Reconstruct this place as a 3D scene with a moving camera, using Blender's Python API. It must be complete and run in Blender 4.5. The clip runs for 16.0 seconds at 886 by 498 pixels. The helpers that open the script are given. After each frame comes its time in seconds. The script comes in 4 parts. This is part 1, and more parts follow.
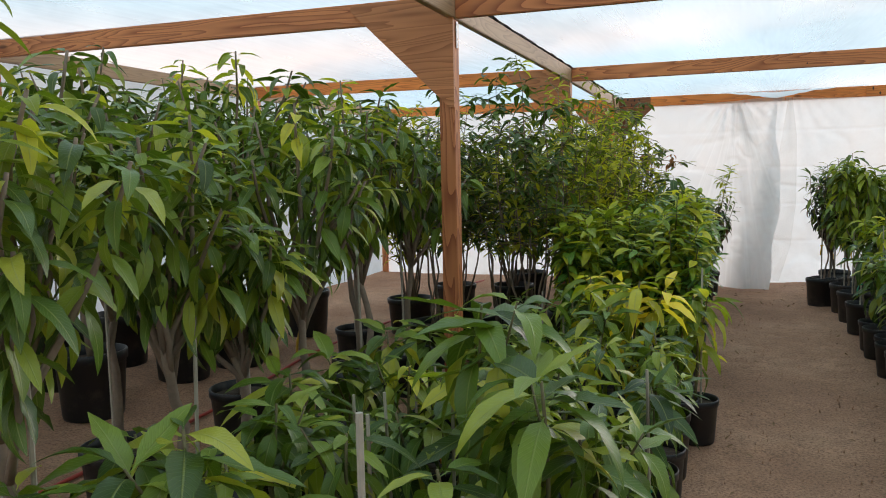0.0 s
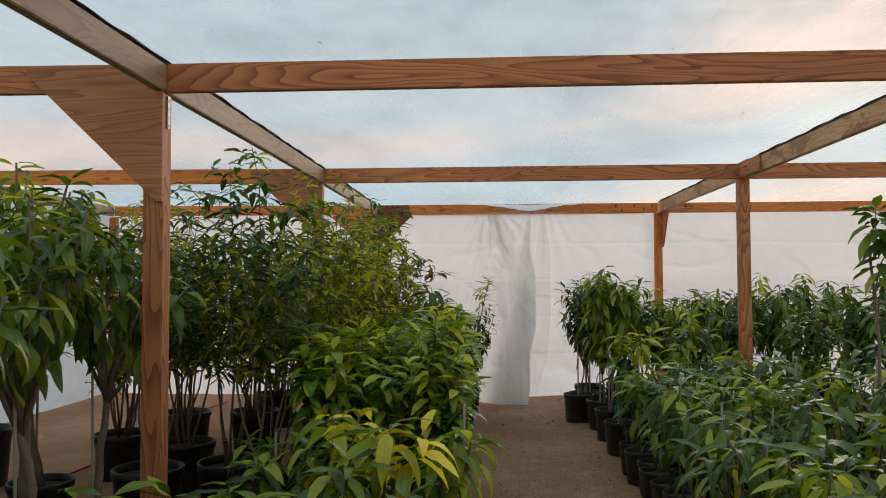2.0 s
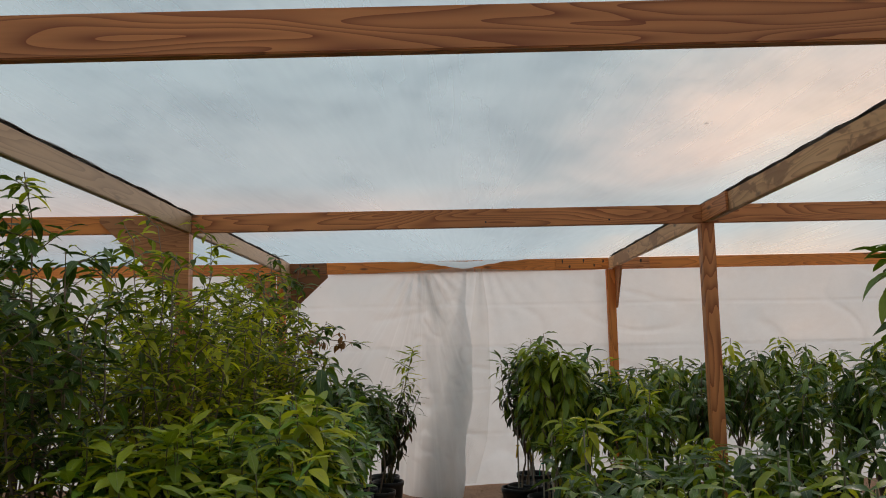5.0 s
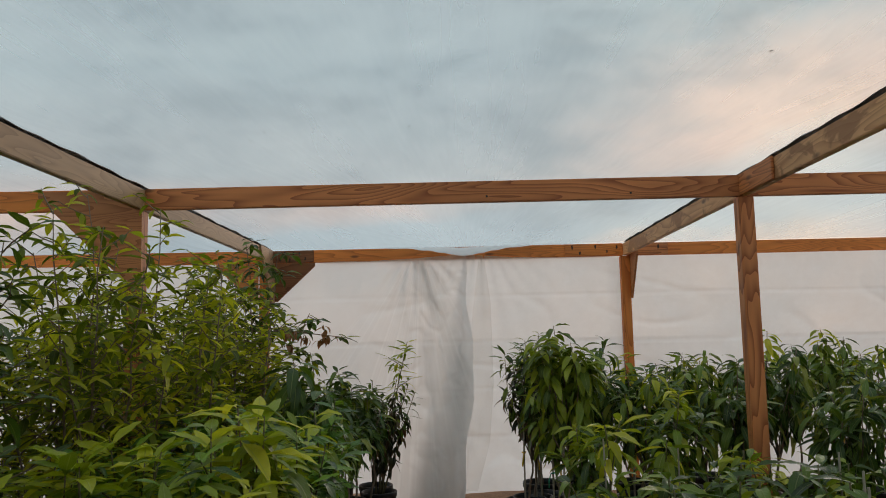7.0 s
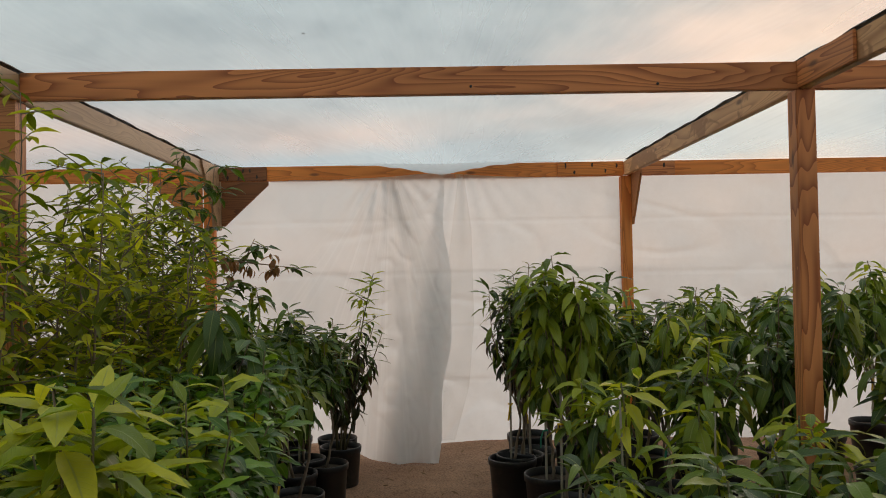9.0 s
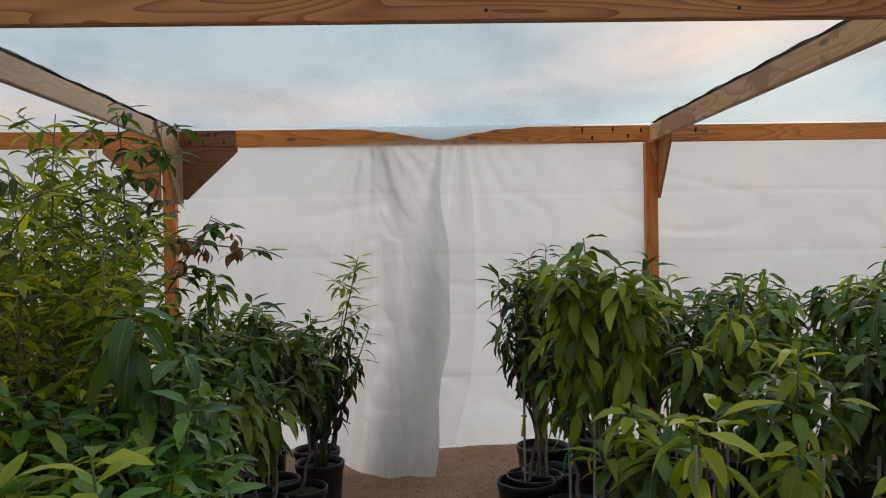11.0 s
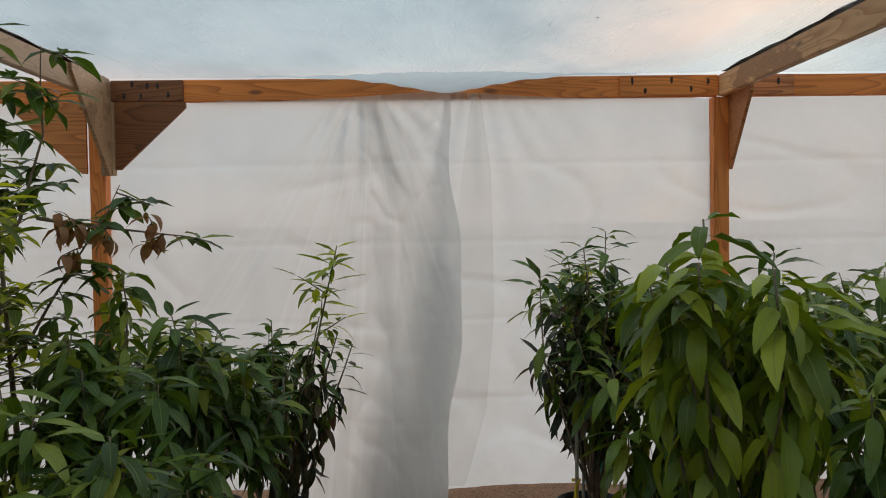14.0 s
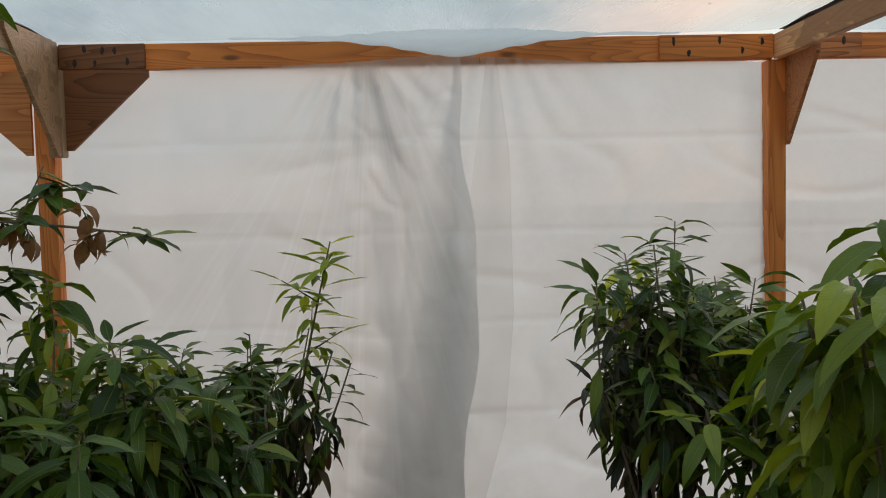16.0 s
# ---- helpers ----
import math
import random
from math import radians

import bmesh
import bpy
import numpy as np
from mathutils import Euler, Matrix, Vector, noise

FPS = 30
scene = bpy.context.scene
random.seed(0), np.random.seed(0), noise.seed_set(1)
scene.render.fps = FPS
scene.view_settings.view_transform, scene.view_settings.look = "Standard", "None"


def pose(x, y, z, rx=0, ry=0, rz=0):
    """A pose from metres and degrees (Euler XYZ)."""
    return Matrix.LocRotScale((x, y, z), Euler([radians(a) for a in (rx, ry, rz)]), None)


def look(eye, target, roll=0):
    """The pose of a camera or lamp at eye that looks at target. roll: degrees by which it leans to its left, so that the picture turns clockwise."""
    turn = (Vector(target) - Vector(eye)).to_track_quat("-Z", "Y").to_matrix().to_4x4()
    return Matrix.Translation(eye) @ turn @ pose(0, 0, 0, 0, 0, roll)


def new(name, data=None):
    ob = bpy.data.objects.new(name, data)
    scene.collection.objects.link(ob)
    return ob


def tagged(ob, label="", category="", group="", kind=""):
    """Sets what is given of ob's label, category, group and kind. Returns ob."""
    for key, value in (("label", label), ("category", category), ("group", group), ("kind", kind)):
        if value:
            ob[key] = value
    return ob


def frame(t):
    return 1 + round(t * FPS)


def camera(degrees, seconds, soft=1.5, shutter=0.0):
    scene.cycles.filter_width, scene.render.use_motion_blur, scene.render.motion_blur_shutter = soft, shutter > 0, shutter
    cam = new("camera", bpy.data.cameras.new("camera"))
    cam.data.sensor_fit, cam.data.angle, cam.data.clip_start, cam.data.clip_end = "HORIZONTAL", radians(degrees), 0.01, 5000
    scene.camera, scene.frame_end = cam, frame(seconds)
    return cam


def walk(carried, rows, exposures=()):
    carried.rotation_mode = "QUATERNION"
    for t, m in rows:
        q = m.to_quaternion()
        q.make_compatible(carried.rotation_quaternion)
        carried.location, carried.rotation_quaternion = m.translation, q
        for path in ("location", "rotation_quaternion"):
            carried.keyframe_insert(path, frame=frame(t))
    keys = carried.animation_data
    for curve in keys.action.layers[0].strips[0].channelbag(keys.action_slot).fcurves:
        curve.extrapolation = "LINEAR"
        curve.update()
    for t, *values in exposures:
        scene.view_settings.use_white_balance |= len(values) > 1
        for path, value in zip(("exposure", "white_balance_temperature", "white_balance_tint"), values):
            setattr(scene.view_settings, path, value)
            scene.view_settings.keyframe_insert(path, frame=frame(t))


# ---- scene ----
cam = camera(58.4, 16.0, 1.0)
PATH = [
    (0, (-0.426, 0.538, 1.471), (-1.117, 2.406, 1.289), -1.1),
    (0.5, (-0.401, 0.759, 1.472), (-0.969, 2.673, 1.358), -0.4),
    (1, (-0.415, 0.968, 1.474), (-0.946, 2.893, 1.36), 0.1),
    (1.5, (-0.48, 1.203, 1.498), (-0.751, 3.185, 1.482), 0.2),
    (2, (-0.468, 1.392, 1.507), (-0.587, 3.387, 1.585), -0.2),
    (2.5, (-0.392, 1.599, 1.523), (-0.516, 3.59, 1.67), -0.2),
    (3, (-0.349, 1.823, 1.517), (-0.47, 3.811, 1.701), -0.4),
    (3.5, (-0.354, 2.091, 1.521), (-0.384, 4.082, 1.707), -1.0),
    (4, (-0.261, 2.338, 1.533), (-0.283, 4.323, 1.774), -1.1),
    (6.5, (-0.034, 3.353, 1.566), (-0.061, 5.339, 1.797), -1.0),
    (7, (-0.043, 3.562, 1.552), (-0.076, 5.549, 1.776), -1.2),
    (7.5, (-0.053, 3.809, 1.555), (-0.066, 5.806, 1.653), -1.2),
    (8, (-0.002, 4.102, 1.554), (0.045, 6.1, 1.622), -0.7),
    (8.5, (-0.013, 4.384, 1.557), (0.007, 6.383, 1.619), -1.0),
    (11, (-0.065, 5.597, 1.62), (-0.024, 7.596, 1.598), -0.9),
    (11.5, (-0.001, 5.84, 1.629), (0.056, 7.839, 1.614), -0.8),
    (12, (-0.016, 6.081, 1.615), (0.046, 8.08, 1.606), -1.0),
    (12.5, (-0.071, 6.324, 1.611), (-0.005, 8.323, 1.606), -1.0),
    (13, (-0.053, 6.551, 1.604), (0.009, 8.55, 1.593), -1.0),
    (13.5, (-0.036, 6.764, 1.616), (0.018, 8.763, 1.581), -0.5),
    (14, (-0.097, 6.98, 1.618), (-0.054, 8.978, 1.554), -0.8),
    (14.5, (-0.141, 7.168, 1.621), (-0.093, 9.166, 1.539), -1.2),
    (15, (-0.115, 7.375, 1.624), (-0.062, 9.373, 1.529), -1.1),
    (15.5, (-0.11, 7.536, 1.63), (-0.054, 9.532, 1.522), -1.0),
    (16, (-0.181, 7.677, 1.639), (-0.117, 9.673, 1.533), -1.3),
]
EXPOSURES = [(0.0, 0.50, 6350, 13), (1.2, 0.32, 6500, 14), (2.8, -0.28, 6900, 17), (6.5, -0.38, 6900, 16), (7.2, -0.38, 6900, 15), (8.0, -0.20, 7400, 18), (8.7, -0.20, 7400, 18), (11.0, -0.18, 6550, 13), (16.0, -0.26, 6700, 13)]
walk(cam, [(t, look(eye, target, roll)) for t, eye, target, roll in PATH], EXPOSURES)

# ---- light ----
world = bpy.data.worlds.new("evening_sky")
scene.world = world
world.use_nodes = True


def node(tree, kind, **values):
    n = tree.nodes.new(kind)
    for k, v in values.items():
        if k in n.inputs:
            n.inputs[k].default_value = v
    return n


def ramp(tree, fac, stops):
    r = tree.nodes.new("ShaderNodeValToRGB")
    while len(r.color_ramp.elements) < len(stops):
        r.color_ramp.elements.new(0.5)
    for e, (p, c) in zip(r.color_ramp.elements, stops):
        e.position = p
        e.color = (*c, 1.0)
    tree.links.new(fac, r.inputs[0])
    return r.outputs[0]


def mix(tree, fac, a, b, blend="MIX"):
    m = tree.nodes.new("ShaderNodeMix")
    m.data_type, m.blend_type = "RGBA", blend
    for sock, value in ((m.inputs[0], fac), (m.inputs[6], a), (m.inputs[7], b)):
        if hasattr(value, "node"):
            tree.links.new(value, sock)
        else:
            sock.default_value = value if not isinstance(value, tuple) else (*value, 1.0)
    return m.outputs[2]


def calc(tree, op, a, b=0.0, c=0.0):
    m = tree.nodes.new("ShaderNodeMath")
    m.operation = op
    for sock, value in zip(m.inputs, (a, b, c)):
        if hasattr(value, "node"):
            tree.links.new(value, sock)
        else:
            sock.default_value = value
    return m.outputs[0]


def noise_tex(tree, vec, scale, detail=4.0, rough=0.55, stretch=(1, 1, 1), distortion=0.0):
    mp = tree.nodes.new("ShaderNodeMapping")
    mp.inputs["Scale"].default_value = stretch
    tree.links.new(vec, mp.inputs["Vector"])
    n = tree.nodes.new("ShaderNodeTexNoise")
    n.inputs["Scale"].default_value = scale
    n.inputs["Detail"].default_value = detail
    n.inputs["Roughness"].default_value = rough
    n.inputs["Distortion"].default_value = distortion
    tree.links.new(mp.outputs[0], n.inputs["Vector"])
    return n.outputs["Fac"]


SUN_ELEV, SUN_AZ = 14.0, 25.0      # degrees; azimuth from +y towards +x
wt = world.node_tree
bg = wt.nodes["Background"]
sky = wt.nodes.new("ShaderNodeTexSky")
sky.sky_type = "NISHITA"
sky.sun_disc = False
sky.sun_elevation, sky.sun_rotation = radians(SUN_ELEV), radians(SUN_AZ)
sky.air_density, sky.dust_density = 1.0, 2.0
gen = wt.nodes.new("ShaderNodeTexCoord").outputs["Generated"]
sep = wt.nodes.new("ShaderNodeSeparateXYZ")
wt.links.new(gen, sep.inputs[0])
# a cloud sheet overhead: blue-grey gaps, grey-white veils, a peach band low down on the sunset side
n1 = noise_tex(wt, gen, 2.2, 6.0, 0.6, (1.0, 1.6, 2.6), 0.4)
n2 = noise_tex(wt, gen, 5.0, 5.0, 0.6, (1.0, 1.5, 2.6), 0.2)
height = calc(wt, "ADD", sep.outputs[2], calc(wt, "MULTIPLY", calc(wt, "SUBTRACT", n1, 0.5), 0.15))
height = calc(wt, "ADD", height, calc(wt, "MULTIPLY", sep.outputs[0], -0.10))
layers = ramp(wt, height, [(0.0, (7.6, 6.2, 5.5)), (0.05, (7.4, 6.3, 5.8)), (0.10, (4.4, 6.0, 6.9)), (0.145, (4.6, 6.0, 6.8)), (0.19, (8.2, 6.6, 5.9)),
                           (0.25, (7.6, 6.5, 6.0)), (0.35, (4.3, 6.0, 6.6)), (0.7, (4.9, 6.5, 7.1)), (1.0, (6.6, 7.2, 7.4))])
west = ramp(wt, calc(wt, "ADD", sep.outputs[0], calc(wt, "MULTIPLY", calc(wt, "SUBTRACT", n2, 0.5), 0.5)), [(0.05, (0.85, 0.85, 0.85)), (0.38, (0.0, 0.0, 0.0))])
west = calc(wt, "MULTIPLY", west, ramp(wt, sep.outputs[2], [(0.15, (0, 0, 0)), (0.20, (1, 1, 1))]))
layers = mix(wt, west, layers, (4.7, 6.1, 6.7))
puffs = ramp(wt, n2, [(0.36, (0.78, 0.80, 0.82)), (0.5, (1.0, 1.0, 1.0)), (0.64, (1.14, 1.12, 1.10))])
clouds = mix(wt, 1.0, layers, puffs, "MULTIPLY")
cover = ramp(wt, n1, [(0.25, (0.9, 0.9, 0.9)), (0.6, (0.97, 0.97, 0.97))])
wt.links.new(mix(wt, cover, sky.outputs[0], clouds), bg.inputs["Color"])
bg.inputs["Strength"].default_value = 0.116

sun_data = bpy.data.lights.new("sun", "SUN")
sun_data.energy, sun_data.angle, sun_data.color = 1.0, radians(25), (1.0, 0.90, 0.82)
sun = new("sun", sun_data)
az, el = radians(SUN_AZ), radians(SUN_ELEV)
sun.matrix_world = look((0, 0, 0), (-math.sin(az) * math.cos(el), -math.cos(az) * math.cos(el), -math.sin(el)))


# ---- materials ----
def material(name, rough=0.6):
    m = bpy.data.materials.new(name)
    m.use_nodes = True
    t = m.node_tree
    b = t.nodes["Principled BSDF"]
    b.inputs["Roughness"].default_value = rough
    return m, t, b


def bump(t, b, height, strength, distance=0.01):
    n = t.nodes.new("ShaderNodeBump")
    n.inputs["Strength"].default_value = strength
    n.inputs["Distance"].default_value = distance
    t.links.new(height, n.inputs["Height"])
    t.links.new(n.outputs[0], b.inputs["Normal"])


def coord(t, kind="Object"):
    return t.nodes.new("ShaderNodeTexCoord").outputs[kind]


def wood(name, early, late, knot, weather=0.0, blotch=0.0):
    """Sawn fir, grain along the object's x: flat-sawn rings, knots, grey weathering."""
    m, t, b = material(name, 0.62)
    at = coord(t)
    rnd = t.nodes.new("ShaderNodeObjectInfo").outputs["Random"]
    shift = t.nodes.new("ShaderNodeCombineXYZ")
    t.links.new(calc(t, "MULTIPLY", rnd, 37.0), shift.inputs[0])
    t.links.new(calc(t, "MULTIPLY", rnd, 11.0), shift.inputs[1])
    add = t.nodes.new("ShaderNodeVectorMath")
    t.links.new(at, add.inputs[0])
    t.links.new(shift.outputs[0], add.inputs[1])
    v = add.outputs[0]
    low = noise_tex(t, v, 1.0, 2.0, 0.45, (0.55, 5.5, 5.5), 0.25)
    fine = noise_tex(t, v, 60.0, 3.0, 0.6, (0.05, 1.0, 1.0))
    rings = calc(t, "FRACT", calc(t, "MULTIPLY", low, 24.0))
    rings = calc(t, "POWER", rings, 2.2)
    vor = t.nodes.new("ShaderNodeTexVoronoi")
    mp = t.nodes.new("ShaderNodeMapping")
    mp.inputs["Scale"].default_value = (2.1, 6.5, 6.5)
    t.links.new(v, mp.inputs[0])
    t.links.new(mp.outputs[0], vor.inputs["Vector"])
    vor.inputs["Scale"].default_value = 1.0
    knots = ramp(t, vor.outputs["Distance"], [(0.05, (1, 1, 1)), (0.12, (0, 0, 0))])
    tone = noise_tex(t, v, 0.9, 3.0, 0.5, (0.7, 3.0, 3.0))
    col = mix(t, calc(t, "MULTIPLY", rings, 0.95), early, late)
    col = mix(t, calc(t, "MULTIPLY", fine, 0.25), col, tuple(c * 0.6 for c in late))
    col = mix(t, calc(t, "MULTIPLY", knots, 0.8), col, knot)
    stain = ramp(t, tone, [(0.35, (0.78, 0.76, 0.76)), (0.65, (1.08, 1.06, 1.04))])
    col = mix(t, 1.0, col, stain, "MULTIPLY")
    if weather:
        col = mix(t, calc(t, "MULTIPLY", tone, weather), col, (0.42, 0.30, 0.185))
    if blotch:
        patch = ramp(t, noise_tex(t, v, 1.0, 4.0, 0.6, (3.0, 5.5, 5.5), 0.6), [(0.52, (0, 0, 0)), (0.57, (1, 1, 1))])
        col = mix(t, calc(t, "MULTIPLY", patch, blotch), col, tuple(c * 0.62 for c in late))
    t.links.new(col, b.inputs["Base Color"])
    bump(t, b, calc(t, "ADD", calc(t, "MULTIPLY", rings, 0.5), fine), 0.25, 0.003)
    return m


FIR = wood("fir_lumber", (0.76, 0.285, 0.095), (0.32, 0.082, 0.024), (0.12, 0.045, 0.02))
# end-bay fir: sunset glow through the film is put into its orange
FIR_ORANGE = wood("fir_lumber_sunset_glow", (1.0, 0.33, 0.065), (0.62, 0.16, 0.03), (0.15, 0.05, 0.02))
FIR_GREY = wood("fir_lumber_weathered", (0.46, 0.28, 0.145), (0.24, 0.125, 0.055), (0.12, 0.06, 0.03), 0.55)
FIR_BLOTCH = wood("fir_lumber_stained", (0.88, 0.47, 0.21), (0.56, 0.24, 0.09), (0.12, 0.05, 0.025), 0.15, 0.8)
PLY_TAN = wood("plywood_weathered", (0.52, 0.30, 0.15), (0.27, 0.13, 0.055), (0.12, 0.06, 0.03), 0.35, 0.5)
PLY_ORANGE = wood("plywood_new", (0.80, 0.30, 0.08), (0.50, 0.15, 0.035), (0.16, 0.07, 0.03))
# stained ply, darkened further for the shade in the left end corner
PLY_DARK = wood("plywood_stained_shaded", (0.32, 0.120, 0.040), (0.16, 0.052, 0.017), (0.08, 0.035, 0.02))
PLY = wood("plywood", (0.64, 0.255, 0.09), (0.36, 0.12, 0.036), (0.16, 0.07, 0.03))


def film_material(name, clear, haze, streak, tint, relief=0.35, pull=None, milk=(0.86, 0.88, 0.89), upright=False):
    """Greenhouse film: part clear, part milky, with stretched creases and dust."""
    m = bpy.data.materials.new(name)
    m.use_nodes = True
    t = m.node_tree
    t.nodes.remove(t.nodes["Principled BSDF"])
    out = t.nodes["Material Output"]
    at = coord(t)
    cre = noise_tex(t, at, 1.0, 6.0 if relief else 2.0, 0.65, streak, 0.3)
    dust = noise_tex(t, at, 2.3, 5.0, 0.6)
    tr = t.nodes.new("ShaderNodeBsdfTransparent")
    tr.inputs[0].default_value = (*tint, 1)
    tl = t.nodes.new("ShaderNodeBsdfTranslucent")
    tl.inputs[0].default_value = (*milk, 1)
    df = t.nodes.new("ShaderNodeBsdfDiffuse")
    df.inputs[0].default_value = (0.8, 0.79, 0.77, 1)
    gl = t.nodes.new("ShaderNodeBsdfGlossy")
    gl.inputs["Roughness"].default_value = 0.35
    gl.inputs[0].default_value = (0.9, 0.9, 0.9, 1)
    bp = t.nodes.new("ShaderNodeBump")
    bp.inputs["Strength"].default_value, bp.inputs["Distance"].default_value = relief, 0.02
    t.links.new(cre, bp.inputs["Height"])
    for s in (tl, df, gl):
        t.links.new(bp.outputs[0], s.inputs["Normal"])
    milky = t.nodes.new("ShaderNodeMixShader")
    milky.inputs[0].default_value = haze
    t.links.new(tl.outputs[0], milky.inputs[1])
    t.links.new(df.outputs[0], milky.inputs[2])
    body = t.nodes.new("ShaderNodeMixShader")
    fac = calc(t, "ADD", calc(t, "MULTIPLY", calc(t, "SUBTRACT", cre, 0.5), 0.5), calc(t, "MULTIPLY", calc(t, "SUBTRACT", dust, 0.5), 0.25))
    if pull:
        # long soft streaks along the sheet, and tension lines running to the point where it is gathered
        px, py, reach = pull
        sp = t.nodes.new("ShaderNodeSeparateXYZ")
        t.links.new(at, sp.inputs[0])
        ang = calc(t, "ARCTAN2", calc(t, "SUBTRACT", sp.outputs[0], px), calc(t, "SUBTRACT", py, sp.outputs[2 if upright else 1]))
        fan = t.nodes.new("ShaderNodeCombineXYZ")
        t.links.new(calc(t, "MULTIPLY", ang, 26.0), fan.inputs[0])
        t.links.new(calc(t, "MULTIPLY", sp.outputs[2 if upright else 1], 0.35), fan.inputs[1])
        lines = ramp(t, noise_tex(t, fan.outputs[0], 1.0, 3.0, 0.6), [(0.50, (0, 0, 0)), (0.74, (1, 1, 1))])
        inner = ramp(t, calc(t, "ABSOLUTE", ang), [(0.0, (1, 1, 1)), (reach, (0, 0, 0))])
        soft = noise_tex(t, at, 1.0, 2.0, 0.5, (0.8, 0.25, 1.0), 0.2)
        fac = calc(t, "MULTIPLY", calc(t, "SUBTRACT", cre, 0.5), 0.16)
        fac = calc(t, "ADD", fac, calc(t, "MULTIPLY", calc(t, "SUBTRACT", soft, 0.5), 0.25))
        fac = calc(t, "ADD", fac, calc(t, "MULTIPLY", calc(t, "MULTIPLY", lines, inner), 0.16))
    fac = calc(t, "ADD", fac, 1.0 - clear)
    fac.node.use_clamp = True
    t.links.new(fac, body.inputs[0])
    t.links.new(tr.outputs[0], body.inputs[1])
    t.links.new(milky.outputs[0], body.inputs[2])
    top = t.nodes.new("ShaderNodeMixShader")
    top.inputs[0].default_value = 0.03
    t.links.new(body.outputs[0], top.inputs[1])
    t.links.new(gl.outputs[0], top.inputs[2])
    t.links.new(top.outputs[0], out.inputs[0])
    return m


ROOF_FILM = film_material("roof_film", 0.74, 0.12, (9.0, 0.45, 1.0), (0.94, 0.95, 0.95), 0.0, (0.04, 12.4, 0.6))
WALL_FILM = film_material("wall_film", 0.07, 0.13, (1.2, 1.2, 1.2), (0.92, 0.92, 0.92))
HEM_FILM = film_material("folded_film", 0.64, 0.3, (3.0, 1.0, 1.5), (0.97, 0.96, 0.95), 0.0, milk=(0.86, 0.86, 0.85))
LAP_FILM = film_material("lapped_film", 0.86, 0.3, (3.0, 1.0, 1.5), (0.97, 0.96, 0.95), 0.0, milk=(0.86, 0.86, 0.85))
DOOR_FILM = film_material("door_film", 0.10, 0.14, (1.2, 1.2, 1.2), (0.92, 0.92, 0.92), 0.35, (-0.42, 2.55, 1.5), upright=True)


def plain(name, color, rough, var=0.25, scale=14.0, metal=0.0, bumps=0.15):
    m, t, b = material(name, rough)
    at = coord(t)
    n = noise_tex(t, at, scale, 6.0, 0.6)
    big = noise_tex(t, at, scale * 0.15, 3.0, 0.5)
    col = mix(t, n, tuple(c * (1 - var) for c in color), tuple(min(1, c * (1 + var)) for c in color))
    col = mix(t, calc(t, "MULTIPLY", big, var), col, tuple(c * 0.7 for c in color))
    t.links.new(col, b.inputs["Base Color"])
    b.inputs["Metallic"].default_value = metal
    bump(t, b, n, bumps, 0.004)
    return m


def pot_material():
    """Black nursery plastic, dusted with soil, from a little shine to dull."""
    m, t, b = material("black_nursery_plastic", 0.45)
    at = coord(t)
    n = noise_tex(t, at, 9.0, 6.0, 0.65)
    dust = ramp(t, n, [(0.52, (0, 0, 0)), (0.8, (0.7, 0.7, 0.7))])
    t.links.new(mix(t, dust, (0.012, 0.012, 0.013), (0.11, 0.085, 0.065)), b.inputs["Base Color"])
    t.links.new(calc(t, "ADD", calc(t, "MULTIPLY", n, 0.4), 0.25), b.inputs["Roughness"])
    return m


POT = pot_material()
SOIL = plain("potting_soil", (0.075, 0.05, 0.035), 0.95, 0.6, 60.0, 0.0, 0.9)
BARK = plain("grey_brown_bark", (0.25, 0.185, 0.13), 0.85, 0.4, 40.0, 0.0, 0.6)
TWIG = plain("green_brown_twig", (0.15, 0.13, 0.055), 0.7, 0.35, 50.0)
STAKE = plain("pale_wooden_stake", (0.42, 0.37, 0.29), 0.8, 0.25, 30.0)
METAL = plain("galvanised_steel", (0.36, 0.37, 0.38), 0.5, 0.2, 40.0, 0.8)
BLACK = plain("dull_black", (0.015, 0.015, 0.016), 0.5, 0.3)
YELLOW = plain("yellow_ribbon", (0.75, 0.48, 0.03), 0.5, 0.1)
ORANGE = plain("orange_tag", (0.75, 0.30, 0.03), 0.5, 0.1)
RUST = plain("iron_stain", (0.055, 0.028, 0.018), 0.8, 0.4, 60.0)
GREEN_TIE = plain("green_tie_tape", (0.02, 0.30, 0.17), 0.5, 0.1)
HOSE = plain("red_hose_rubber", (0.42, 0.05, 0.03), 0.5, 0.2)
DRY = plain("dry_leaf", (0.26, 0.15, 0.07), 0.8, 0.4, 60.0)


def soil_ground():
    m, t, b = material("packed_dirt", 0.95)
    at = coord(t)
    big = noise_tex(t, at, 0.9, 5.0, 0.6)
    mid = noise_tex(t, at, 6.0, 6.0, 0.65)
    fine = noise_tex(t, at, 70.0, 5.0, 0.7)
    col = ramp(t, big, [(0.3, (0.31, 0.160, 0.092)), (0.5, (0.43, 0.235, 0.138)), (0.7, (0.53, 0.315, 0.195))])
    col = mix(t, calc(t, "MULTIPLY", ramp(t, mid, [(0.35, (0, 0, 0)), (0.65, (1, 1, 1))]), 0.42), col, (0.23, 0.125, 0.076))
    spk = ramp(t, fine, [(0.34, (0.35, 0.33, 0.32)), (0.5, (1, 1, 1)), (0.66, (1.35, 1.32, 1.28))])
    col = mix(t, 0.85, col, spk, "MULTIPLY")
    t.links.new(col, b.inputs["Base Color"])
    bump(t, b, calc(t, "ADD", calc(t, "MULTIPLY", mid, 1.5), fine), 0.7, 0.012)
    return m


DIRT = soil_ground()


